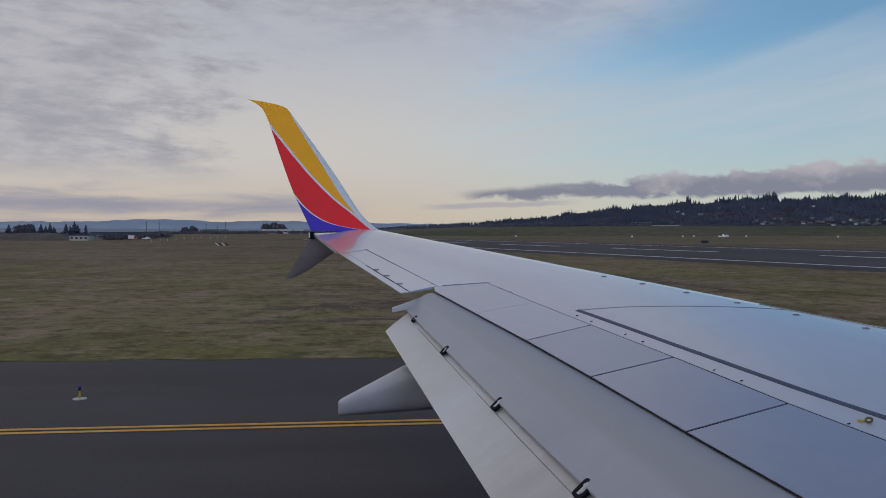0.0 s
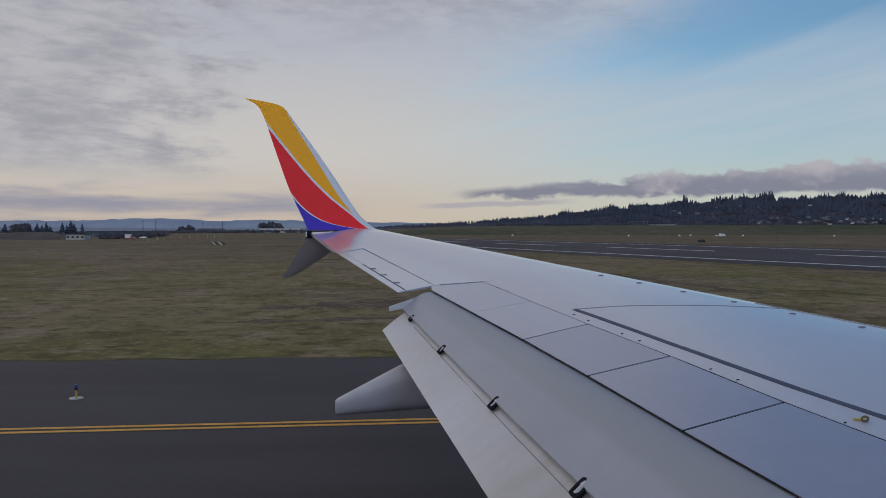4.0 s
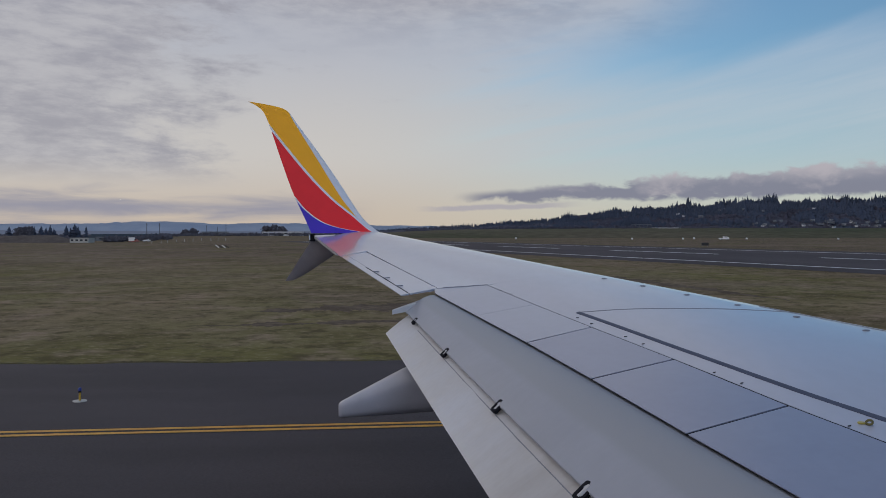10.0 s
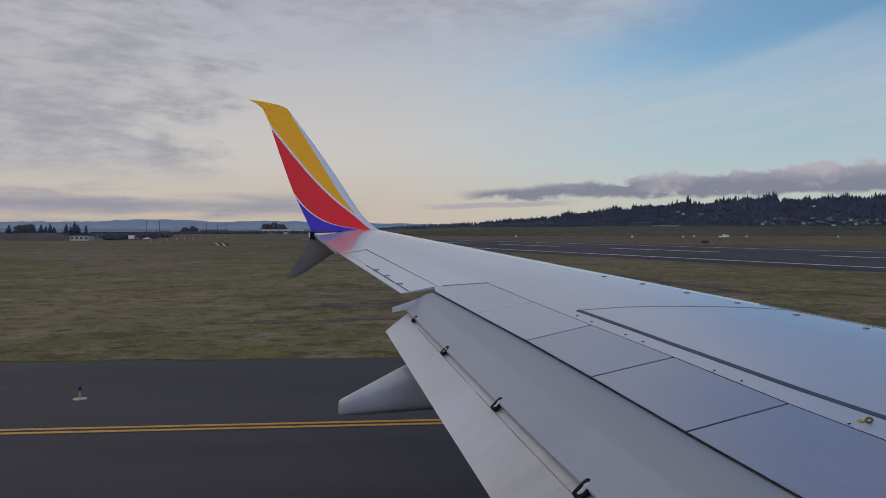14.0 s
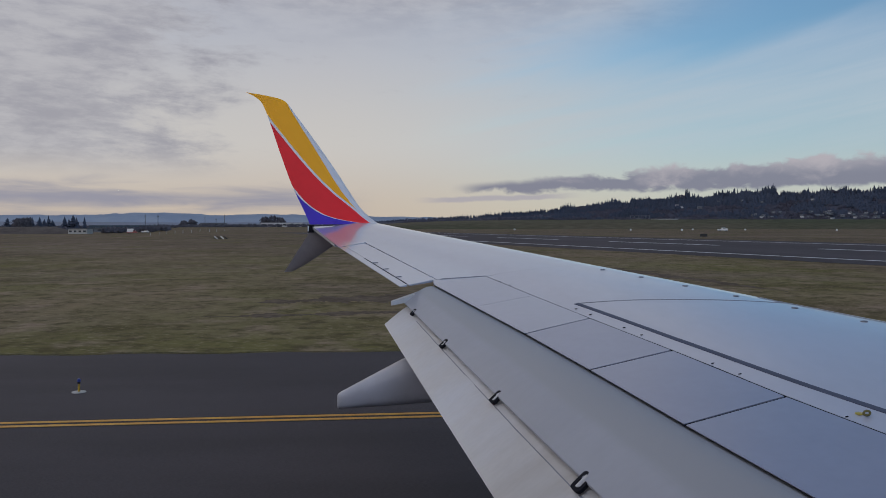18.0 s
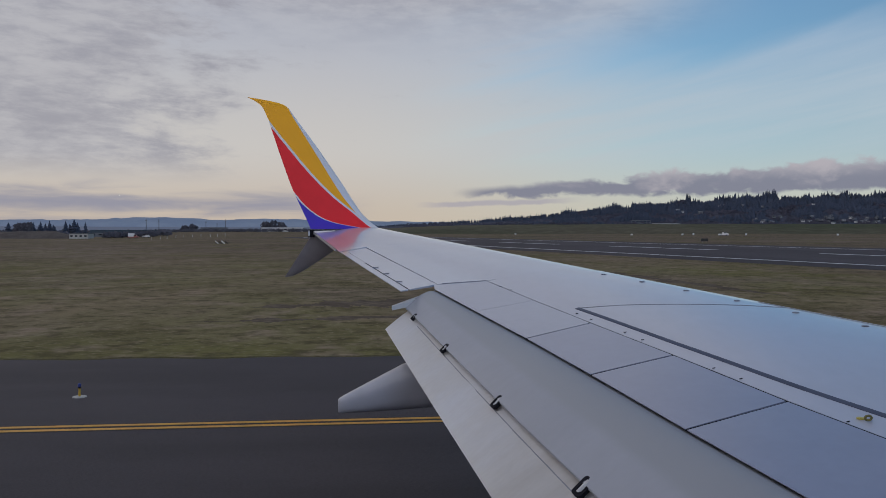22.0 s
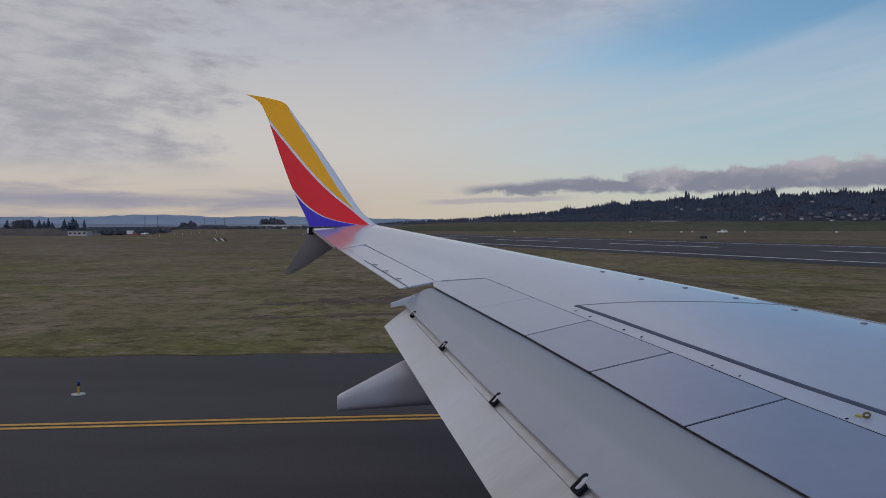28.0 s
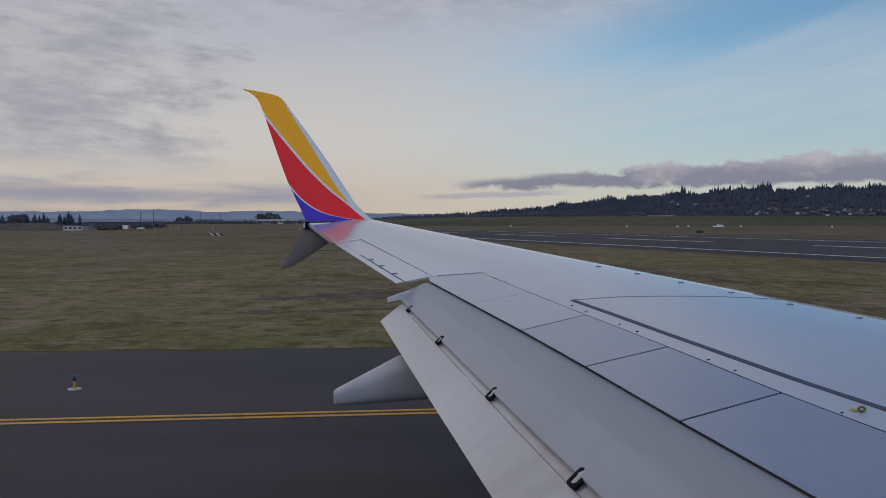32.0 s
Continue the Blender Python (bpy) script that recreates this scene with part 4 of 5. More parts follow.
def fairing(y, x_tail, z_low):
    """Canoe-shaped flap track fairing below the wing: level keel, rising back, blunt at its aft end."""
    rings = []
    for i in range(29):
        f = (i / 28) ** 1.7
        x = x_tail + 3.0 * f
        high_side = z_low + 0.165 + 0.52 * (x - x_tail) * (1 if x - x_tail < 0.75 else 0) + (0.39 + 0.12 * (x - x_tail - 0.75) if x - x_tail >= 0.75 else 0)
        keel = z_low + 0.075 * min(x - x_tail, 1.3) - 0.02 * math.sin(math.pi * f) + (0.5 * (f - 0.6) ** 2 * 3 if f > 0.6 else 0)
        half = 0.05 + 0.13 * min(1, f * 5) ** 0.7
        bow = math.sqrt(max(0.0, 1 - (1 - min(1, (x - x_tail) / 0.05)) ** 2))
        mid, tall = (high_side + keel) / 2, max(0.02, (high_side - keel) / 2) * (0.84 + 0.16 * bow)
        half *= 0.55 + 0.45 * bow
        ring = []
        for k in range(20):
            a = 2 * math.pi * k / 20
            sx, sz = math.cos(a), math.sin(a)
            ring.append((x, y + half * math.copysign(abs(sx) ** 0.72, sx), mid + tall * math.copysign(abs(sz) ** 0.72, sz)))
        rings.append(ring)
    return loft_part("flap_track_fairing", rings, M_FAIR, plane, "grey canoe-shaped flap track fairing")


fairing(10.9, -0.505, 1.755)
fairing(8.05, 0.86, 1.66)

# inboard part of the wing's trailing edge, from the root to the outboard flaps
root_f = [hinge_pt(y) + Vector((-0.016, 0, 0)) for y in (1.25, 4.86)]
inner = loft_part("inboard_flap", slab(root_f[0], root_f[1], (1.55, 1.25, 1.40), (1.30, 4.80, 1.44), 0.22, 0.012, n=6, rise=0.10), M_FLAP, plane, "pale grey inboard flap")

# fuselage side behind the camera, belly and the wheels that carry it
def fuse_ring(x, r, zc):
    return [(x, -0.47 + r * math.cos(2 * math.pi * k / 40), zc + r * math.sin(2 * math.pi * k / 40)) for k in range(40)]


loft_part("fuselage", [fuse_ring(-17, 0.4, 4.3), fuse_ring(-13, 1.2, 3.9), fuse_ring(-8, 1.82, 3.2), fuse_ring(0, 1.88, 3.1), fuse_ring(12, 1.88, 3.1), fuse_ring(17, 1.5, 3.0), fuse_ring(19.5, 0.35, 2.7)], M_FUSE, plane, "deep blue fuselage side")
for x, y, r, gap in ((2.6, 2.9, 0.56, 0.43), (2.6, -3.84, 0.56, 0.43), (16.2, -0.47, 0.35, 0.2)):
    leg = part("landing_gear_leg", cyl((x, y, r), (x, y, 1.62), 0.10, seg=16), M_METAL, plane)
    part("axle", cyl((x, y - gap, r), (x, y + gap, r), 0.06, seg=12), M_METAL, leg)
    for s in (-1, 1):
        yc = y + s * gap
        bm = bmesh.new()
        prof = [(-0.17, 0.55), (-0.17, 0.80), (-0.13, 0.95), (-0.06, 1.0), (0.06, 1.0), (0.13, 0.95), (0.17, 0.80), (0.17, 0.55)]
        wheel = loft_part("wheel", [[(x + r * q * math.cos(2 * math.pi * k / 32), yc + o, r + r * q * math.sin(2 * math.pi * k / 32)) for k in range(32)] for o, q in prof], M_TYRE, leg, "black tyre")
        bm.free()
        part("rim", cyl((x, yc - 0.15, r), (x, yc + 0.15, r), r * 0.56, seg=24), M_METAL, wheel)
part("gear_strut", cyl((2.6, 2.9, 1.05), (2.6, 1.0, 1.55), 0.05, seg=10), M_METAL, plane)

# ---------------------------------------------------------------- the airfield
def sheet(name, pts, z, material, label, category, kind="structure", depth=0.0):
    bm = bmesh.new()
    f = bm.faces.new([bm.verts.new((x, y, z)) for x, y in pts])
    if f.normal.z < 0:
        f.normal_flip()
    ob = part(name, bm, material)
    return tagged(ob, label, category, kind=kind)


def rough_edge(x):
    """Where the grass begins beside the taxiway."""
    flare = max(0.0, 1 - abs((x - 23.0) / 11.0)) ** 0.8 * 6.5 + (5.0 * max(0.0, 1 - abs((x + 33) / 14.0)) ** 0.8)
    return 26.6 + flare + 0.25 * noise.noise((x * 0.5, 3.0, 0)) + 0.10 * noise.noise((x * 2.3, 7.0, 0))


def field_z(x, y):
    """The field is level by the taxiway and dips a little towards its far left side."""
    d = math.hypot(x, y)
    t = min(max((d - 140) / 320, 0), 1)
    side = min(max((-0.20 - x / max(y, 1)) / 0.12, 0), 1) if y > 0 else 0
    return -0.03 - 2.5 * t * t * (3 - 2 * t) * side * side * (3 - 2 * side)


# one ground sheet out to the horizon, finer near the camera
gv, gf = [], []
axis_x = sorted({*[-4800 + 400 * i for i in range(25)], *[-1000 + 25 * i for i in range(81)]})
axis_y = sorted({*[-4800 + 400 * i for i in range(25)], *[0 + 25 * i for i in range(64)]})
for y in axis_y:
    for x in axis_x:
        gv.append((x, y, field_z(x, y)))
nx = len(axis_x)
for j in range(len(axis_y) - 1):
    for i in range(nx - 1):
        gf.append((j * nx + i, j * nx + i + 1, (j + 1) * nx + i + 1, (j + 1) * nx + i))
tagged(part("ground", (gv, gf), M_GRASS), "dull olive and straw winter grass with mown stripes", "grass", kind="structure")

edge_pts = [(-90 + 0.35 * i, rough_edge(-90 + 0.35 * i)) for i in range(520)]
edge_pts = [p for p in edge_pts if p[0] < 58]
corner = [(58 + 9.5 * math.sin(a), 36.5 - 9.4 * math.cos(a)) for a in [radians(10 * k) for k in range(1, 9)]]
sheet("taxiway", [(-400, -30), (400, -30), (400, 29), (110, 29), (88, 70), (55.5, 70), *corner[::-1], *edge_pts[::-1], (-400, 29)], 0.0, M_ASPH, "dark worn asphalt taxiway", "taxiway")

def earth_patch(name, pts, width, label, category):
    """A ragged strip of bare earth along plan points."""
    rows = []
    n = 240
    for i in range(n + 1):
        f = i / n * (len(pts) - 1)
        k = min(int(f), len(pts) - 2)
        a, b = Vector(pts[k]), Vector(pts[k + 1])
        p = a.lerp(b, f - k)
        d = (b - a).normalized()
        s = Vector((-d.y, d.x)) * width * (0.5 + 0.5 * noise.noise((p.x * 0.7, p.y * 0.7, width)) + 0.30 * noise.noise((p.x * 3.1, p.y * 3.1, 2.0)) + 0.22 * noise.noise((p.x * 9.0, p.y * 9.0, 5.0))) * min(1, 3 * min(i / n, 1 - i / n) + 0.02)
        q = Vector((noise.noise((p.x * 0.4, p.y * 0.4, 9.0)), noise.noise((p.x * 0.4, p.y * 0.4, 4.0)))) * width * 0.35
        rows.append([(*(p + q + s), -0.026), (*(p + q + s * 0.3), -0.020), (*(p + q - s * 0.4), -0.020), (*(p + q - s), -0.026)])
    tagged(part(name, loft(rows, closed=False), M_TRACK), label, category, kind="structure")


earth_patch("worn_track", [(22.6, 47), (21.7, 57), (19.2, 72), (15.0, 93), (8.8, 117), (2.4, 137)], 2.2, "worn brown track across the grass", "track")
earth_patch("bare_patch", [(-6.5, 42.5), (-4.0, 43.6), (-1.0, 44.6), (3.0, 45.8), (8.0, 47.2)], 3.2, "ragged bare brown patch in the grass", "bare earth")
earth_patch("bare_patch", [(-8.0, 36.8), (-4.5, 37.2), (0.0, 38.0), (4.0, 38.6)], 1.2, "ragged bare brown patch in the grass", "bare earth")

# double yellow edge line
lines = thing("taxiway_edge_line", "double yellow taxiway edge line painted on asphalt", "road marking", kind="structure")


def line_y(x):
    """The line runs straight along the taxiway, then swings away ahead of the aircraft."""
    bend = max(0.0, x - 30.0)
    return 18.02 + 0.0358 * x - (0.0075 * bend ** 2 if bend < 20 else 3.0 + 0.22 * (bend - 20))


rows = []
for i in range(112):
    x = -150 + 2 * i
    y = line_y(x)
    rows.append([(x, y - 0.14, -0.002), (x, y + 0.44, -0.002), (x, y + 0.44, 0.0025), (x, y - 0.14, 0.0025)])
part("black_border", loft(rows), M_BORDER, lines, "black paint under the yellow lines")
for off in (0.0, 0.30):
    rows = []
    for i in range(112):
        x = -150 + 2 * i
        y = line_y(x) + off
        rows.append([(x, y - 0.075, 0.002), (x, y + 0.075, 0.002), (x, y + 0.075, 0.006), (x, y - 0.075, 0.006)])
    part("painted_line", loft(rows), M_TAXI, lines)

# holding-position marking: two solid and two broken yellow bars
hold = thing("holding_position_marking", "yellow holding position bars, two solid and two dashed, on asphalt", "road marking", kind="structure")
HX = 30.3
HDIR = Vector((0.085, 0.9964, 0))


def hold_bar(name, offset, s0, s1):
    base = Vector((-7.38 + HX, 18.2, 0.006))
    side = Vector((0.9964, -0.085, 0))
    a, b = base + side * offset + HDIR * s0, base + side * offset + HDIR * s1
    w = side * 0.15
    part(name, ([a - w, a + w, b + w, b - w, *[p + Vector((0, 0, 0.003)) for p in (a - w, a + w, b + w, b - w)]], [(4, 5, 6, 7), (0, 1, 5, 4), (1, 2, 6, 5), (2, 3, 7, 6), (3, 0, 4, 7)]), M_TAXI, hold)


for off in (-0.62, 0.0):
    hold_bar("solid_bar", off, -9, 7.35)
for off in (0.62, 1.24):
    for k in range(9):
        hold_bar("dash", off, 6.45 - 1.82 * k, 7.35 - 1.82 * k)


# concrete strip beside the bars, with a light let into it
side_, base_ = Vector((0.9964, -0.085, 0)), Vector((-7.38 + HX, 18.2, 0))
strip_pts = [base_ + side_ * o + HDIR * q for o, q in ((-2.33, -9.0), (-1.12, -9.0), (-1.12, -0.5), (-2.33, -0.5))]
strip_v = [(p.x, p.y, 0.005) for p in strip_pts] + [(p.x, p.y, -0.03) for p in strip_pts]
tagged(part("concrete_strip", (strip_v, [(0, 1, 2, 3), (1, 0, 4, 5), (2, 1, 5, 6), (3, 2, 6, 7), (0, 3, 7, 4)]), M_CONC), "pale concrete strip beside the holding bars", "concrete strip", kind="structure")
p_ = base_ + side_ * -1.7 + HDIR * -2.6
flush = thing("inset_light", "flat round metal light set into a concrete strip", "runway light", at=pose(p_.x, p_.y, 0.005))
part("rim", cyl((0, 0, 0), (0, 0, 0.012), 0.15, 0.13, seg=24), M_DISC, flush)
part("lens", cyl((0, 0, 0.012), (0, 0, 0.02), 0.05, 0.04, seg=16), M_LENS, flush)


def blue_light(at, pad=False):
    t = thing("taxiway_edge_light", "blue taxiway edge light on a yellow stem and white disc" + (", concreted" if pad else ""), "taxiway light", "taxiway edge lights", at=at)
    part("base_disc", cyl((0, 0, 0.0), (0, 0, 0.018), 0.155, 0.145, seg=28), M_DISC, t, "white base disc")
    part("stem", cyl((0, 0, 0.02), (0, 0, 0.21), 0.027, 0.022, seg=14), M_POST, t, "yellow stem")
    part("collar", cyl((0, 0, 0.195), (0, 0, 0.24), 0.032, seg=14), M_BLACK, t)
    bm = cyl((0, 0, 0.235), (0, 0, 0.285), 0.040, 0.038, seg=14)
    cyl((0, 0, 0.285), (0, 0, 0.31), 0.038, 0.018, seg=14, bm=bm)
    part("lens", bm, M_BLUELENS, t, "blue glass lens")
    return t


for x in (-36.8, -21.8, -6.80, 8.2):
    blue_light(pose(x, 21.0, 0.0))
blue_light(pose(39.0, 20.9, 0.022), True)
blue_light(pose(68.0, 13.9, 0.022), True)
pad = thing("concrete_pad", "square concrete pad with sealed joints round a taxiway light", "concrete pad", kind="structure", at=pose(39.0, 20.95, 0, 0, 0, 3))
part("slab", box(0, 0, 0.006, 2.0, 1.35, 0.024, 0.008), M_CONC, pad)
for sx, sy, lx, ly in ((0, 0.70, 2.7, 0.05), (0, -0.70, 2.7, 0.05), (1.03, 0, 0.05, 1.9), (-1.03, 0, 0.05, 1.9)):
    part("sealed_joint", box(sx, sy, 0.004, lx, ly, 0.006), M_SEALANT, pad)
copy_thing(pad, pose(68.0, 13.95, 0, 0, 0, -8))


def lettering(text, size, loc, rot_z, material, parent, depth=0.006):
    cu = bpy.data.curves.new("lettering", "FONT")
    cu.body, cu.size, cu.extrude = text, size, depth
    cu.align_x, cu.align_y = "CENTER", "CENTER"
    tmp = bpy.data.objects.new("tmp", cu)
    scene.collection.objects.link(tmp)
    dg = bpy.context.evaluated_depsgraph_get()
    me = bpy.data.meshes.new_from_object(tmp.evaluated_get(dg))
    bpy.data.objects.remove(tmp)
    me.transform(pose(*loc, 90, 0, rot_z))
    me.materials.clear()
    me.materials.append(material)
    ob = new("lettering", me)
    ob.parent = parent
    return ob


def sign(name, label, at, w, h, panels, legs=2, roof_lamps=0, deep=0.28):
    """A low airfield sign box: cabinet, coloured face panels, legs."""
    t = thing(name, label, "airfield sign", at=at)
    part("cabinet", box(0, 0, 0.16 + h / 2, w, deep, h, 0.015), M_SIGNB, t, "black sign cabinet")
    for x0, x1, m in panels:
        part("face_panel", box((x0 + x1) / 2, -deep / 2 - 0.004, 0.16 + h / 2, x1 - x0, 0.012, h - 0.09, 0.003), m, t)
    for i in range(legs):
        x = -w / 2 + w * (i + 0.5) / legs
        leg = part("leg", cyl((x, 0, 0.0), (x, 0, 0.17), 0.035, seg=10), M_METAL, t)
        part("foot_plate", box(x, 0, 0.008, 0.16, 0.16, 0.016, 0.004), M_METAL, leg)
    for i in range(roof_lamps):
        x = -w / 2 + w * (i + 0.5) / roof_lamps
        part("top_catch", box(x, 0, 0.16 + h + 0.02, 0.06, 0.10, 0.04, 0.008), M_METAL, t)
    return t


# striped end-of-pavement board, facing the taxiway
bar = sign("hazard_board", "square board with black and yellow diagonal stripes at the grass edge", pose(-22.6, 32.4, -0.02, 0, 0, -6), 1.12, 0.80, [], 2, 1, 0.22)
for k in range(-1, 3):
    # each diagonal stripe is clipped to the board
    pts = []
    lo, hi = -0.53, 0.53
    c = -0.60 + k * 0.50
    poly = [(c, 0.19), (c + 0.26, 0.19), (c + 0.26 + 0.74, 0.93), (c + 0.74, 0.93)]
    bm = bmesh.new()
    f = bm.faces.new([bm.verts.new((x, -0.118, z)) for x, z in poly])
    for px0, nrm in (((lo, 0, 0), (1, 0, 0)), ((hi, 0, 0), (-1, 0, 0))):
        bmesh.ops.bisect_plane(bm, geom=bm.verts[:] + bm.edges[:] + bm.faces[:], plane_co=px0, plane_no=nrm, clear_inner=True)
    if bm.faces:
        r = bmesh.ops.extrude_face_region(bm, geom=bm.faces[:])
        bmesh.ops.translate(bm, vec=(0, 0.01, 0), verts=[v for v in r["geom"] if isinstance(v, bmesh.types.BMVert)])
        part("yellow_stripe", bm, M_SIGNY, bar)
    else:
        bm.free()
part("top_handle", box(0.2, 0, 1.0, 0.14, 0.05, 0.05, 0.01), M_BLACK, bar)

# direction sign seen edge-on, yellow arrow faces
dsign = sign("direction_sign", "black and yellow taxiway direction sign on short legs", pose(24.6, 35.9, -0.02, 0, 0, 44), 2.60, 0.92, [(-1.22, -0.28, M_SIGNY), (-0.26, 0.12, M_SIGNY), (0.15, 1.26, M_SIGNB)], 3, 8, 0.3)
part("location_panel", box(-0.07, -0.162, 0.62, 0.30, 0.012, 0.74, 0.003), M_SIGNB, dsign, "black panel with a yellow border and letter")
bm = box(-0.98, -0.160, 0.62, 0.26, 0.01, 0.05)
for tilt in (-40, 40):
    box(-1.06, -0.160, 0.62 - 0.055 * (1 if tilt > 0 else -1), 0.15, 0.01, 0.05, bm=bm, rot=Matrix.Rotation(radians(tilt), 3, "Y"))
part("arrow", bm, M_SIGNB, dsign, "black arrow")
lettering("A", 0.60, (-0.58, -0.162, 0.62), 0, M_SIGNB, dsign)
lettering("E", 0.52, (-0.07, -0.172, 0.62), 0, M_SIGNY, dsign)
tagged(part("sign_slab", box(24.55, 35.9, -0.008, 3.2, 1.4, 0.03, 0.008, rot=Matrix.Rotation(radians(62), 3, "Z")), M_CONC), "concrete footing slab under an airfield sign", "slab", kind="structure")
tagged(part("drain_cover", box(26.6, 41.0, -0.005, 1.5, 1.0, 0.05, 0.01), M_CONC), "pale concrete drain cover in the grass", "drain cover")

# runway sign beyond the leading edge
rsign = sign("runway_sign", "red runway holding sign with white lettering and a black letter panel", pose(27.0, 39.9, -0.02, 0, 0, -44), 2.60, 0.92, [(-1.26, -0.78, M_SIGNB), (-0.76, 1.02, M_SIGNR)], 3, 8, 0.3)
lettering("E", 0.52, (-1.02, -0.165, 0.62), 0, M_SIGNY, rsign)
lettering("10L-28R", 0.48, (0.13, -0.165, 0.62), 0, M_SIGNW, rsign)


def guard_light(at):
    t = thing("runway_guard_light", "yellow runway guard light with a black hooded lamp on a post", "guard light", "runway guard lights", at=at)
    part("base_disc", cyl((0, 0, 0), (0, 0, 0.03), 0.19, 0.17, seg=24), M_SIGNW, t, "pale base disc")
    part("post", cyl((0, 0, 0.03), (0.02, 0, 0.42), 0.05, 0.06, seg=14), M_POST, t, "yellow post")
    h = part("lamp_head", box(0.04, 0, 0.53, 0.16, 0.26, 0.26, 0.03), M_POST, t, "yellow lamp head")
    part("hood", box(-0.10, -0.05, 0.55, 0.16, 0.24, 0.20, 0.03), M_SIGNB, h, "black hood")
    return t


guard_light(pose(22.7, 21.5, 0, 0, 0, 20))
guard_light(pose(21.7, 20.3, 0, 0, 0, 200))

# ---------------------------------------------------------------- runway
RDIR = Vector((-0.278, 0.9606, 0)).normalized()
RSIDE = Vector((RDIR.y, -RDIR.x, 0))
R0 = Vector((51.2, 84.8, 0))


def rw(along, across, z=0.0):
    p = R0 + RDIR * along + RSIDE * across
    return (p.x, p.y, z)


def rw_quad(name, a0, a1, c0, c1, z, material, parent=None):
    pts = [rw(a0, c0), rw(a1, c0), rw(a1, c1), rw(a0, c1)]
    v = [(x, y, z) for x, y, _ in pts] + [(x, y, z - 0.012) for x, y, _ in pts]
    return part(name, (v, [(3, 2, 1, 0), (0, 1, 5, 4), (1, 2, 6, 5), (2, 3, 7, 6), (3, 0, 4, 7)]), material, parent)


runway = tagged(rw_quad("runway", -900, 330, -8, 66, 0.0, M_RUN), "grey grooved asphalt runway", "runway", kind="structure")
marks = thing("runway_marking", "white painted runway edge lines and centre stripes", "runway marking", kind="structure")
for c in (0.0, 54.0):
    rw_quad("edge_line", -900, 315, c - 0.32, c + 0.32, 0.012, M_RWHITE, marks)
for k in range(-8, 5):
    rw_quad("centre_stripe", k * 61, k * 61 + 36.6, 26.5, 27.4, 0.012, M_RWHITE, marks)

# ---------------------------------------------------------------- the distance
VIEW = radians(4.0)


def spot(a, d, z=0.0):
    """Place at tangent a to the side of the middle bearing and d metres out."""
    r = a * d
    return Vector((EYE.x + math.sin(VIEW) * d + math.cos(VIEW) * r, EYE.y + math.cos(VIEW) * d - math.sin(VIEW) * r, z))


def low(a, d):
    """A place on the field's own surface."""
    p = spot(a, d)
    p.z = field_z(p.x, p.y)
    return p


def high(e, d):
    """Height of a point d metres out that stands at tangent e above eye level."""
    return EYE.z + e * d


SH = 0.0047   # bearing of the far landscape on the aircraft's mean heading


def ridge(name, table, d, depth, material, label, category, wob=0.0, step=0.008, seed=0.0, foot=-2.0):
    """A long hill: table of (bearing tangent, elevation tangent) for its crest, which falls away to front and back."""
    n = int((table[-1][0] - table[0][0]) / step)
    rings = []
    for i in range(n + 1):
        a = table[0][0] + (table[-1][0] - table[0][0]) * i / n
        h = high(smooth_curve(table, a), d) + wob * d * noise.fractal((a * 40, seed, 0), 0.9, 2.0, 4)
        row = []
        for k in range(9):
            g = k / 8
            dd = d - depth + 2 * depth * g
            row.append(tuple(spot((a + SH), dd, foot + (h - foot) * math.sin(math.pi * g) ** 0.9 + (wob * d * 0.5 * noise.noise((a * 60, g * 5, seed)) if 0 < k < 8 else 0))))
        rings.append(row)
    v, f = loft(rings, closed=False)
    return tagged(part(name, (v, f), material, smooth=True), label, category, kind="structure")


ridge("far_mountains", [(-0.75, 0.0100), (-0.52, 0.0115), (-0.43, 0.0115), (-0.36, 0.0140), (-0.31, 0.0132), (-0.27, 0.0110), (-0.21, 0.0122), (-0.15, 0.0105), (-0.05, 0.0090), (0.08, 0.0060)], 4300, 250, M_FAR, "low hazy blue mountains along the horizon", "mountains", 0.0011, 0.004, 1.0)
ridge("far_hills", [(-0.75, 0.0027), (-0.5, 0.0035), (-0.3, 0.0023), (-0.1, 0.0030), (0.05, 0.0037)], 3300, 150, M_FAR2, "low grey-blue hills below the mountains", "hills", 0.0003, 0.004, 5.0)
CREST = [(-0.10, 0.0015), (-0.03, 0.0055), (0.04, 0.0080), (0.10, 0.0115), (0.15, 0.0155), (0.20, 0.0205), (0.25, 0.0235), (0.30, 0.0265), (0.345, 0.0305), (0.40, 0.0305), (0.45, 0.0320), (0.50, 0.0330), (0.56, 0.0345), (0.7, 0.0360), (0.9, 0.0320)]
HILL_D, HILL_W = 1900, 420
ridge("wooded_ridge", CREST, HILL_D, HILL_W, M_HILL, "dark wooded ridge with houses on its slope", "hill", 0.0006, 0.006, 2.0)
LEVEE = [(-0.09, 0.0002), (-0.02, 0.0034), (0.06, 0.0052), (0.15, 0.0057), (0.3, 0.0062), (0.5, 0.0062), (0.9, 0.0062)]
ridge("levee", LEVEE, 820, 130, M_LEVEE, "long grassy bank beyond the runway", "grass bank", 0.0004, 0.01, 3.0, foot=-0.5)


def hill_z(a, dd):
    g = (dd - (HILL_D - HILL_W)) / (2 * HILL_W)
    return -2 + (high(smooth_curve(CREST, a), HILL_D) + 2) * math.sin(math.pi * min(max(g, 0), 1)) ** 0.9


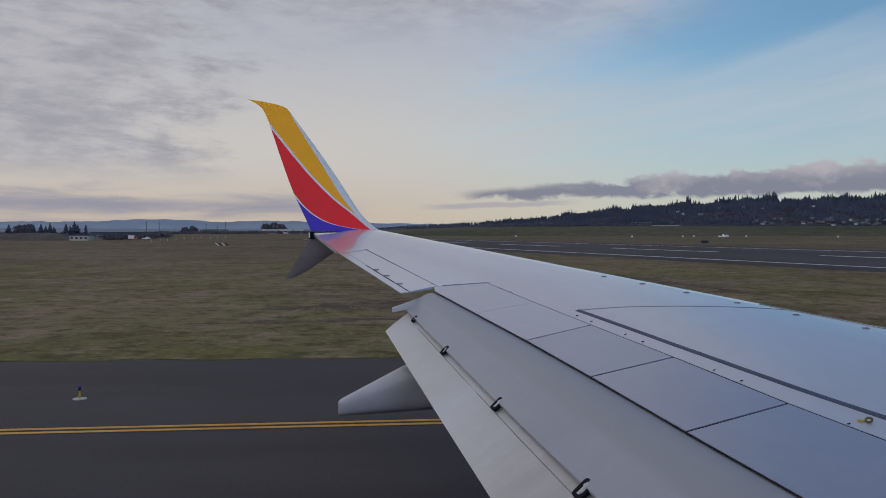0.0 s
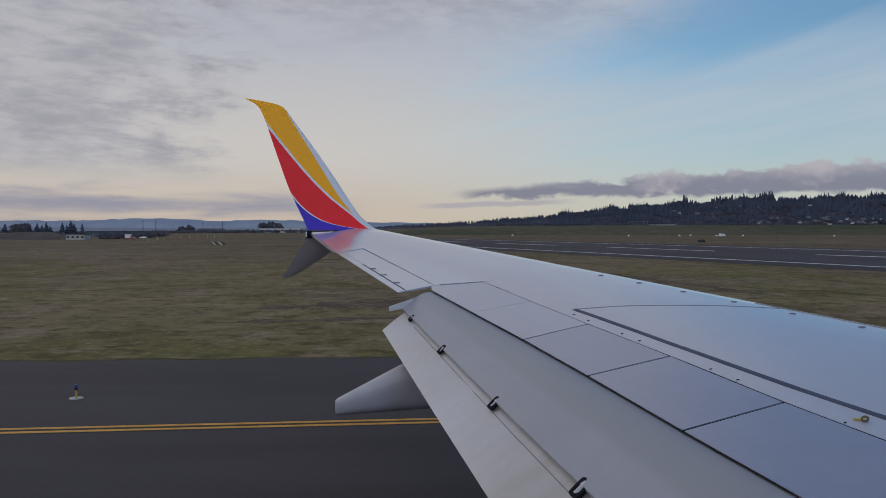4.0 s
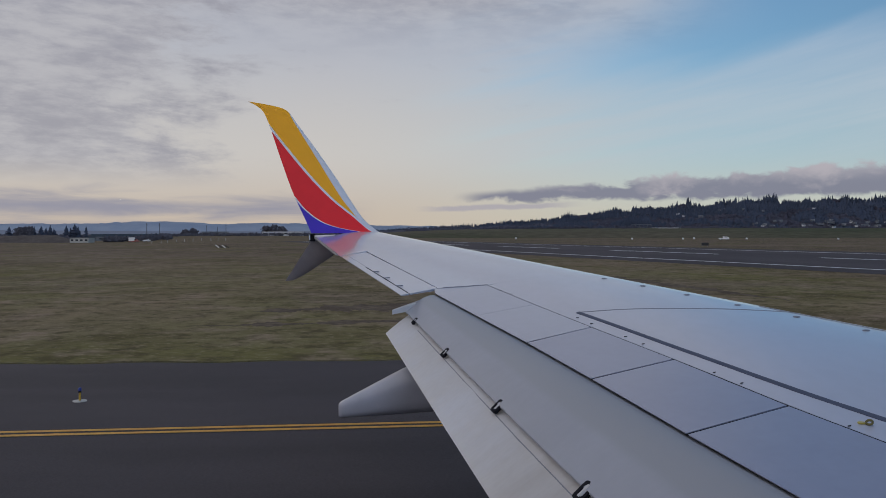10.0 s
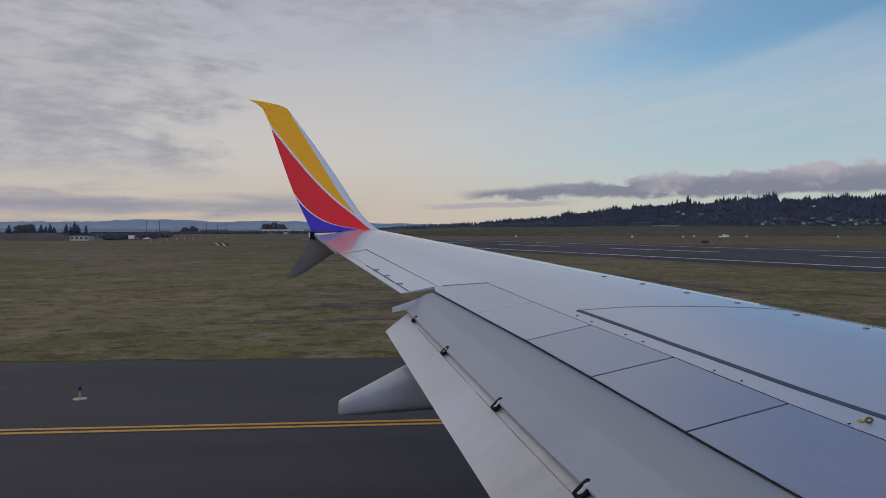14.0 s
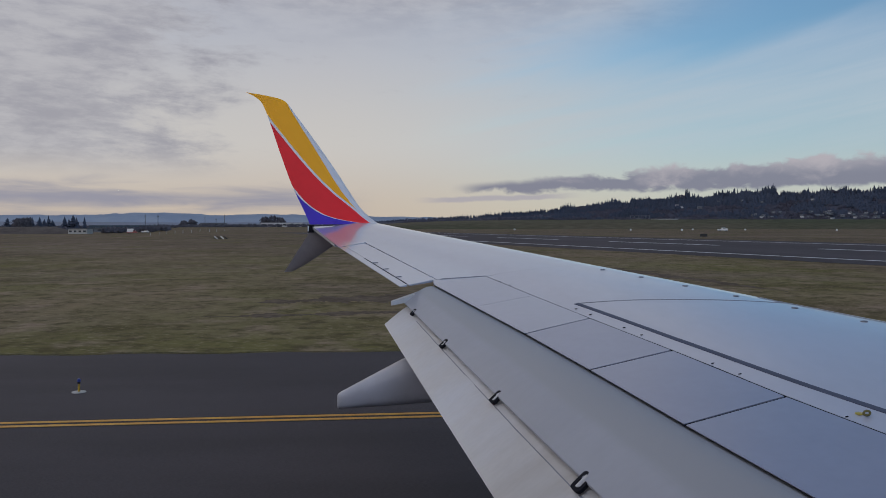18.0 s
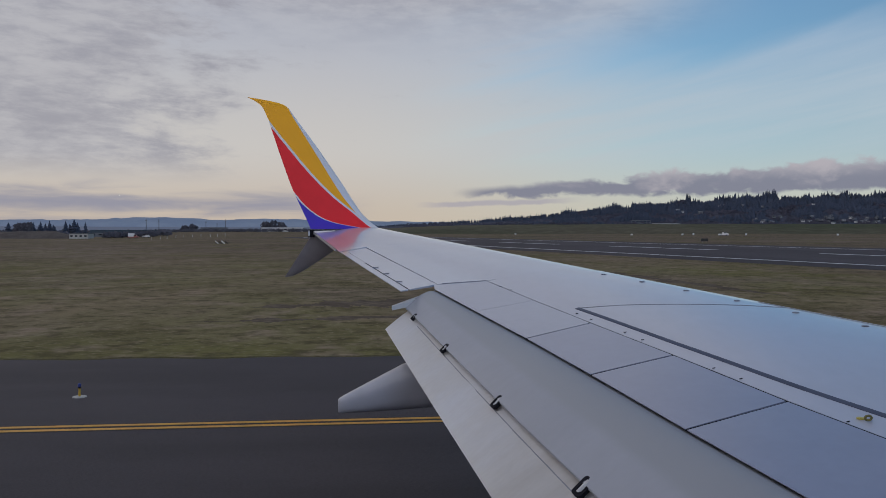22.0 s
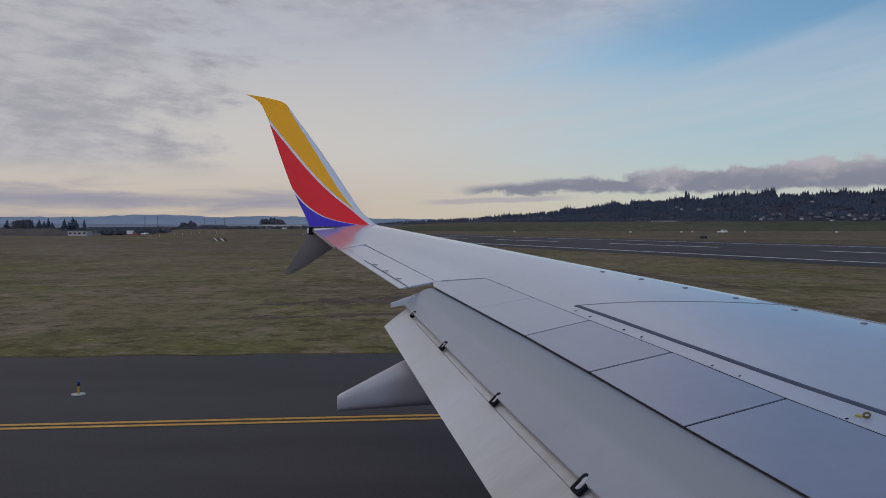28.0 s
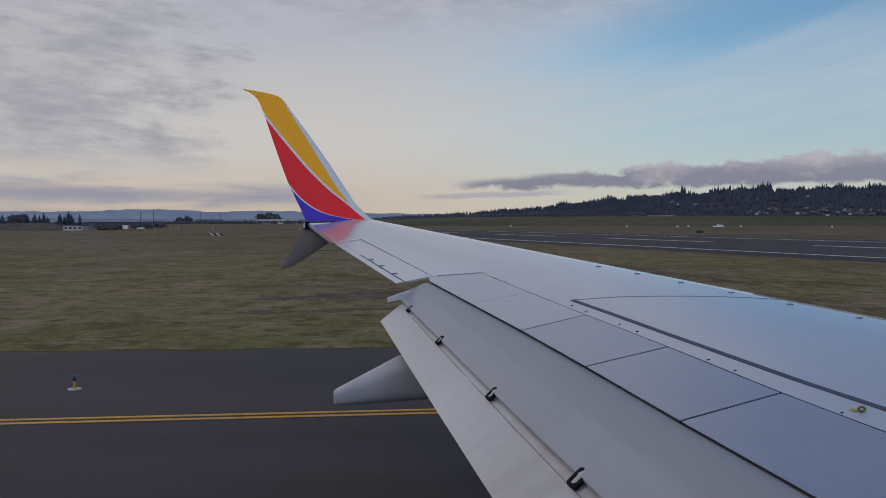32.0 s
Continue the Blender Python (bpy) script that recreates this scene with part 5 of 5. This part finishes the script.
def fir(verts, faces, p, h, w, rng, tiers=5, seg=6):
    """A conifer of ragged tiers on a short trunk, added to the lists."""
    o = len(verts)
    lean = rng.uniform(-0.02, 0.02) * h
    for k in range(tiers):
        z0 = p[2] + h * (0.10 + 0.80 * k / tiers)
        z1 = p[2] + h * min(1.0, 0.10 + 0.80 * (k + 1.75) / tiers)
        r = w * (1 - k / tiers) ** 0.85
        b = len(verts)
        a0 = rng.uniform(0, 6.28)
        for j in range(seg):
            rr = r * rng.uniform(0.6, 1.25)
            an = a0 + 2 * math.pi * j / seg
            verts.append((p[0] + rr * math.cos(an), p[1] + rr * math.sin(an), z0 + rng.uniform(-0.05, 0.03) * h))
        verts.append((p[0] + lean * k / tiers, p[1], z1))
        for j in range(seg):
            faces.append((b + j, b + (j + 1) % seg, b + seg))
    b = len(verts)
    t = 0.03 * h
    for s in ((-t, -t), (t, -t), (0, t)):
        verts.append((p[0] + s[0], p[1] + s[1], p[2] - 0.5))
    verts.append((p[0], p[1], p[2] + 0.5 * h))
    for j in range(3):
        faces.append((b + j, b + (j + 1) % 3, b + 3))


def broadleaf(verts, faces, p, h, w, rng, clumps=26):
    """A rounded winter tree: many small ragged clumps round a trunk."""
    for k in range(clumps):
        u, v = rng.uniform(0, 6.28), rng.uniform(-0.9, 1)
        rr = w * rng.uniform(0.3, 1.0) * math.sqrt(max(0.05, 1 - v * v * 0.8))
        c = (p[0] + rr * math.cos(u), p[1] + rr * math.sin(u), p[2] + h * (0.58 + 0.38 * v))
        s = w * rng.uniform(0.16, 0.36)
        b = len(verts)
        for q in ((1, 0, -0.5), (-0.5, 0.9, -0.4), (-0.5, -0.9, -0.4), (0, 0, 1.1)):
            verts.append(tuple(c[i] + s * (q[i] + rng.uniform(-0.35, 0.35)) for i in range(3)))
        faces += [(b, b + 1, b + 3), (b + 1, b + 2, b + 3), (b + 2, b, b + 3), (b, b + 2, b + 1)]
    b = len(verts)
    t = 0.035 * h
    for s in ((-t, -t), (t, -t), (0, t)):
        verts.append((p[0] + s[0], p[1] + s[1], p[2] - 0.5))
    verts.append((p[0], p[1], p[2] + 0.7 * h))
    for j in range(3):
        faces.append((b + j, b + (j + 1) % 3, b + 3))


rng = random.Random(4)
fv, ff, bv_, bf_ = [], [], [], []
for i in range(17000):
    a = rng.uniform(-0.09, 0.66) if i % 3 else rng.uniform(0.12, 0.62)
    g = rng.random()
    dd = HILL_D - HILL_W * (0.92 * g if i % 2 else 0.10 * g)
    crest = dd > HILL_D - 0.14 * HILL_W
    size = 0.28 + 0.72 * min(1, max(0, (a + 0.05) / 0.33))
    z = hill_z(a, dd) - 1.0
    p = spot(a + SH, dd, z)
    patch = noise.noise((a * 24, dd * 0.012, 4.0))
    if crest:
        if i > 11000 or (i % 2 == 0 and i > 5200):
            continue
        if noise.noise((a * 45, 1.0, 0)) < -0.28 and rng.random() < 0.8:
            continue
        grove = noise.noise((a * 38, 9.0, 0)) + 0.5 * noise.noise((a * 90, 2.0, 0))
        big = 0.98 + 0.62 * grove
        if noise.noise((a * 60, 5.0, 0)) > 0.22 and a > 0.12:
            broadleaf(bv_, bf_, p, rng.uniform(9, 15) * size * big, rng.uniform(4.0, 7) * size, rng, 26)
        elif i % 4 and grove > -0.05:
            # close-grown grove of broad crowns
            fir(fv, ff, p, rng.uniform(11, 18) * size * big, rng.uniform(5.0, 8.0) * size, rng, 6, 9)
        else:
            fir(fv, ff, p, rng.uniform(12, 25) * size * big, rng.uniform(3.0, 6.2) * size, rng, 7, 7)
    elif i % 5 < 1:
        continue
    elif dd > HILL_D - 0.45 * HILL_W and i % 3 == 0:
        fir(fv, ff, p, rng.uniform(8, 16) * size, rng.uniform(4.2, 6.8) * size, rng, 5, 7)
    elif patch > -0.12:
        fir(fv, ff, p, rng.uniform(4.5, 8) * size * (1 + 1.6 * max(0, patch)), rng.uniform(4.0, 6.2) * size, rng, 3, 7)
    elif rng.random() < 0.55:
        broadleaf(bv_, bf_, p, rng.uniform(3.5, 6) * size, rng.uniform(3.0, 5.0) * size, rng, 16)
for i in range(420):
    a = rng.uniform(-0.05, 0.64)
    if noise.noise((a * 18, 6.0, 0)) < -0.1:
        continue
    d = rng.uniform(800, 850)
    p = spot(a + SH, d, high(smooth_curve(LEVEE, a), 820) - 1.0)
    broadleaf(bv_, bf_, p, rng.uniform(1.2, 3.4), rng.uniform(1.5, 3.2), rng, 18)
for i in range(500):
    a = rng.uniform(-0.05, 0.62)
    p = spot(a + SH, rng.uniform(1180, 1450), -1)
    broadleaf(bv_, bf_, p, rng.uniform(8, 15), rng.uniform(4, 7), rng, 14)
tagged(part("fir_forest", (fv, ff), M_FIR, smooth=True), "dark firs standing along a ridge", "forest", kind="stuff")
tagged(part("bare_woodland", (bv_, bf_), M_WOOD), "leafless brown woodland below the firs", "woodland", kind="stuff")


def house(at, w, d, h, wall, roof, label):
    t = thing("house", label, "house", "houses on the ridge", at=at)
    part("wall", box(0, 0, h / 2 - 0.5, w, d, h + 1, 0.0), wall, t)
    rh = d * 0.26
    v = [(-w / 2 - 0.5, -d / 2 - 0.5, h - 0.1), (w / 2 + 0.5, -d / 2 - 0.5, h - 0.1), (w / 2 + 0.5, d / 2 + 0.5, h - 0.1), (-w / 2 - 0.5, d / 2 + 0.5, h - 0.1), (-w / 2 - 0.5, 0, h + rh), (w / 2 + 0.5, 0, h + rh)]
    part("roof", (v, [(0, 1, 5, 4), (2, 3, 4, 5), (0, 4, 3), (1, 2, 5), (3, 2, 1, 0)]), roof, t)
    n = max(2, int(w / 4))
    for i in range(n):
        x = -w / 2 + w * (i + 0.5) / n
        for s in range(1 if h < 4.5 else 2):
            win = part("window", box(x, -d / 2 - 0.03, 1.6 + 2.8 * s, 1.5, 0.1, 1.3), M_WHITE, t)
            part("pane", box(x, -d / 2 - 0.09, 1.6 + 2.8 * s, 1.25, 0.04, 1.05), M_GLASS, win)
    return t


for i in range(60):
    cluster = (0.372, 0.44, 0.468, 0.505, 0.545)[i % 5]
    a = cluster + rng.gauss(0, 0.013)
    if i < 50:
        dd = rng.uniform(HILL_D - 0.90 * HILL_W, HILL_D - 0.76 * HILL_W)
    else:
        dd = rng.uniform(HILL_D - 0.66 * HILL_W, HILL_D - 0.4 * HILL_W)
        a = rng.uniform(0.26, 0.58)
    z = hill_z(a, dd) + rng.uniform(1.8, 4.6)
    pale = rng.random() < 0.4
    house(Matrix.Translation(spot(a + SH, dd, z)) @ Matrix.Rotation(rng.uniform(-0.8, 0.8), 4, "Z"), rng.uniform(4.5, 9), rng.uniform(3.5, 5), rng.choice((1.8, 2.2, 2.6)), M_WALL if pale else M_WALL2, M_ROOF if rng.random() < 0.6 else M_WALL2,
          "pale house with a low roof among trees on the ridge" if pale else "grey house with a low roof among trees on the ridge")

# steel frame building at the foot of the ridge
fr = thing("steel_frame", "grey open steel frame building at the foot of the ridge", "building frame", at=Matrix.Translation(spot(0.228 + SH, 1300, 0)))
for i in range(6):
    part("column", box(-15 + 6 * i, 0, 8.5, 0.8, 0.8, 17), M_WALL2, fr)
for z in (10.5, 13.5, 17):
    part("beam", box(0, 0, z, 31, 0.8, 0.8), M_WALL2, fr)
part("cladding", box(-4, 2, 12, 14, 1.0, 3), M_WALL2, fr)

# long pale roofs beyond the levee
for a, w in ((0.262, 42), (0.285, 30)):
    sh = thing("long_shed", "long low pale-roofed shed behind the bank", "shed", at=Matrix.Translation(spot(a + SH, 1080, 0)))
    part("wall", box(0, 0, 5.0, w, 10, 10.0), M_WALL2, sh)
    part("roof", box(0, -0.3, 10.45, w + 1, 11, 0.9, 0.1), M_WALL, sh)


# airfield markers across the runway
def marker(a, d, size, m, label):
    t = thing("runway_marker", label, "marker board", "runway marker boards", at=Matrix.Translation(spot(a + SH, d, -0.02)))
    part("board", box(0, 0, size * 0.75, size, 0.25, size * 0.8, 0.03), m, t)
    for x in (-0.3, 0.3):
        part("leg", cyl((x * size, 0, 0), (x * size, 0, size * 0.4), 0.06, seg=8), M_METAL, t)


for a, d in ((0.217, 480), (0.277, 480), (0.290, 520), (0.330, 560), (0.352, 500), (0.460, 470), (0.08, 520), (0.535, 560)):
    marker(a, d, 1.05, M_SIGNW, "small white marker board standing in grass")
db = thing("distance_board", "black distance board beside the runway", "airfield sign", at=Matrix.Translation(spot(0.303 + SH, 245, -0.02)))
part("board", box(0, 0, 0.66, 2.1, 0.3, 0.85, 0.03), M_SIGNB, db)
for x in (-0.7, 0.7):
    part("leg", cyl((x, 0, 0), (x, 0, 0.3), 0.06, seg=8), M_METAL, db)
sg = thing("yellow_guidance_sign", "small yellow guidance sign by the runway", "airfield sign", at=Matrix.Translation(spot(-0.062, 170, -0.02)))
part("face_panel", box(0, 0, 0.75, 2.4, 0.25, 0.8, 0.03), M_SIGNY, sg)
for x in (-0.8, 0.8):
    part("leg", cyl((x, 0, 0), (x, 0, 0.4), 0.06, seg=8), M_METAL, sg)


def vehicle(name, label, at, body, L=5.4, tall=1.9, van=False):
    t = thing(name, label, "truck" if van else "pickup truck", at=at)
    part("body", box(0, 0, 0.85, L, 1.95, 0.75, 0.12), body, t)
    cab = part("cab", box(L * 0.12, 0, 1.2 + tall * 0.22, L * 0.38, 1.75, tall * 0.45, 0.18), body, t)
    part("side_window", box(L * 0.12, 0, 1.28 + tall * 0.24, L * 0.32, 1.79, tall * 0.22, 0.05), M_GLASS, cab)
    if van:
        part("box_body", box(-L * 0.2, 0, 2.1, L * 0.55, 2.2, 2.2, 0.06), M_VAN, t, "white box body")
    for sx in (-1, 1):
        for sy in (-1, 1):
            w = part("wheel", cyl((sx * L * 0.31, sy * 0.98 - 0.12, 0.38), (sx * L * 0.31, sy * 0.98 + 0.12, 0.38), 0.38, seg=18), M_TYRE, t)
            part("rim", cyl((sx * L * 0.31, sy * 0.98 - 0.13, 0.38), (sx * L * 0.31, sy * 0.98 + 0.13, 0.38), 0.2, seg=14), M_METAL, w)


vehicle("service_pickup", "white service pickup with dark windows on the far perimeter road", Matrix.Translation(spot(0.330, 470, -0.02)), M_VAN)
vehicle("box_truck", "red and white box truck parked by low buildings", Matrix.Translation(low(-0.366, 540)), M_VANR, 6.5, 2.4, True)
vehicle("parked_car", "white car parked by low buildings", Matrix.Translation(low(-0.351, 540)), M_VAN, 4.6, 1.4)

# low buildings, trees and masts at the left of the field
def hall(name, label, a, d, w, h, wall, roof, windows=0):
    t = thing(name, label, "building", at=Matrix.Translation(low(a, d)))
    part("wall", box(0, 0, h / 2, w, 12, h), wall, t)
    part("roof", box(0, 0, h + 0.25, w + 1, 13, 0.5, 0.08), roof, t)
    for i in range(windows):
        win = part("window", box(-w / 2 + w * (i + 0.5) / windows, -6.05, h * 0.55, w / windows * 0.55, 0.12, h * 0.35), M_WALL2, t)
        part("pane", box(-w / 2 + w * (i + 0.5) / windows, -6.12, h * 0.55, w / windows * 0.48, 0.05, h * 0.30), M_GLASS, win)


hall("office_hut", "long cream prefabricated hut with a row of windows", -0.427, 565, 12, 3.2, M_HUT, M_ROOF, 4)
hall("blue_shed", "long dark blue hangar shed on the horizon", -0.372, 800, 66, 4.8, M_SHED, M_SHED, 9)
hall("dark_shed", "low dark shed beside a bare thicket", -0.402, 700, 18, 3.2, M_WALL2, M_SHED, 3)
hall("white_hangar", "low white hangar far across the field", -0.190, 1300, 62, 6.0, M_WALL, M_WALL, 6)
hall("grey_hangar", "grey hangar far across the field", -0.27, 1350, 40, 6.0, M_WALL2, M_ROOF, 4)
for a, d, h in ((-0.3555, 1100, 19), (-0.3405, 1100, 18), (-0.285, 1500, 18), (-0.272, 1500, 15), (-0.262, 1500, 21)):
    t = thing("mast", "thin dark steel mast with a platform", "mast", "masts on the horizon", at=Matrix.Translation(low(a + SH, d)))
    part("pole", cyl((0, 0, 0), (0, 0, h), 0.6, 0.35, seg=8), M_WALL2, t)
    part("platform", box(0, 0, h * 0.86, 2.0, 1.4, 0.8), M_WALL2, t)


def tree_thing(a, d, h, w, kind):
    v, f = [], []
    p = (0, 0, 0)
    t = thing("fir_tree" if kind == "fir" else "bare_tree", "tall dark fir at the edge of the airfield" if kind == "fir" else "bare rounded winter tree at the edge of the airfield", "tree", "trees beside the field", at=Matrix.Translation(low(a + SH, d)))
    if kind == "fir":
        fir(v, f, p, h, w * 1.25, rng, 9, 9)
    else:
        broadleaf(v, f, p, h, w, rng, 90)
    part("crown", (v, f), M_FIR if kind == "fir" else M_BARE, t)
    part("trunk", cyl((0, 0, -0.5), (0, 0, h * 0.5), h * 0.022, h * 0.01, seg=8), M_BARK, t)


for a, h, w in ((-0.4505, 15.5, 4.2), (-0.4455, 13.0, 3.6), (-0.4405, 17.5, 5.4), (-0.4365, 14.5, 4.4), (-0.427, 15.0, 3.0), (-0.518, 14.0, 5.4), (-0.4885, 14.5, 3.6), (-0.480, 15.0, 4.4), (-0.4745, 13.0, 4.0), (-0.4695, 16.5, 3.8), (-0.465, 12.0, 4.2)):
    tree_thing(a, 900, h, w, "fir")
for i in range(11):
    tree_thing(-0.508 + 0.0016 * i + rng.uniform(-0.0008, 0.0008), 880 + rng.uniform(-20, 20), rng.uniform(10.5, 13.5), rng.uniform(3.4, 5.0), "bare")
for a, h, w in ((-0.215, 16, 9), (-0.205, 18, 10), (-0.196, 14, 9), (-0.13, 11, 8), (-0.14, 10, 7), (-0.30, 12, 8), (-0.31, 10, 8)):
    tree_thing(a, 1500, h, w, "bare")

# rough earth bank below the firs
bank_rows = []
for i in range(40):
    a = -0.64 + 0.215 * i / 39
    crest = (2.2 + 2.6 * min(1, max(0, (a + 0.545) / 0.03)) + 1.0 * noise.noise((a * 60, 2.0, 0))) * min(1, (39 - i) / 6) + 0.05
    row = []
    for k in range(7):
        g = k / 6
        p = low(a, 560 + 46 * g)
        p.z += crest * math.sin(math.pi * g) + 0.25 * noise.noise((a * 200, g * 6, 1.0)) * (0 < k < 6) - 0.05
        row.append(tuple(p))
    bank_rows.append(row)
tagged(part("earth_bank", loft(bank_rows, closed=False), M_BANK, smooth=True), "low brown earth bank with dead scrub", "earth bank", kind="structure")

# scrub bands across the far side of the field
sv, sf = [], []
for i in range(900):
    a = rng.uniform(-0.62, -0.02)
    near = i % 3 == 0 and a < -0.445
    d = rng.uniform(600, 680) if near else rng.uniform(1150, 1500)
    broadleaf(sv, sf, low(a, d), rng.uniform(3.0, 4.6) if near else rng.uniform(1.5, 4.5), rng.uniform(3, 6), rng, 12)
for i in range(70):
    # dark thicket round the sheds and the parked truck
    a = rng.uniform(-0.398, -0.352) if i % 5 < 3 else rng.uniform(-0.355, -0.325)
    broadleaf(sv, sf, low(a, rng.uniform(575, 640)), rng.uniform(2.6, 4.4), rng.uniform(2.2, 4.0), rng, 22)
tagged(part("far_scrub", (sv, sf), M_BARE), "brown leafless scrub along the far field edge", "scrub", kind="stuff")
for i in range(10):
    t = thing("approach_light_post", "short white approach light post in the grass", "light post", "approach light posts", at=Matrix.Translation(low(-0.345 + 0.0098 * i + rng.uniform(-0.002, 0.002), 430 + rng.uniform(-25, 25))))
    part("post", cyl((0, 0, 0), (0, 0, 1.15), 0.08, 0.06, seg=8), M_WALL, t)
    part("lamp", box(0, 0, 1.22, 0.3, 0.25, 0.18, 0.03), M_METAL, t)
bc = thing("striped_barricade", "small black and white striped barricade in the grass", "barricade", at=Matrix.Translation(low(-0.262, 215)))
for k in range(4):
    part("slanted_board", box(-1.2 + 0.8 * k, 0, 0.45, 0.2, 0.1, 1.1, rot=Matrix.Rotation(radians(-50), 3, "Y")), M_SIGNW if k % 2 == 0 else M_SIGNB, bc)
part("rail", box(0, 0.1, 0.3, 3.4, 0.1, 0.15), M_SIGNB, bc)

# ---------------------------------------------------------------- grass tufts near the taxiway
tv, tf = [], []
rng2 = random.Random(8)
for i in range(5000):
    x = rng2.uniform(-17, 4)
    y = rough_edge(x) + rng2.random() ** 2.0 * 0.45 - 0.05
    dens = noise.noise((x * 0.6, y * 0.9, 1.0))
    h = rng2.uniform(0.005, 0.030) * (1.0 + 0.6 * dens) - 0.02
    for k in range(3):
        an = rng2.uniform(0, 3.14)
        w = rng2.uniform(0.008, 0.02)
        b = len(tv)
        cx, cy = x + rng2.uniform(-0.06, 0.06), y + rng2.uniform(-0.06, 0.06)
        tv += [(cx - w * math.cos(an), cy - w * math.sin(an), -0.03), (cx + w * math.cos(an), cy + w * math.sin(an), -0.03), (cx + rng2.uniform(-0.06, 0.06), cy + rng2.uniform(-0.05, 0.05), h)]
        tf.append((b, b + 1, b + 2))
tagged(part("grass_tufts", (tv, tf), M_BLADE), "short straw-green grass tufts along the pavement edge", "grass", kind="stuff")
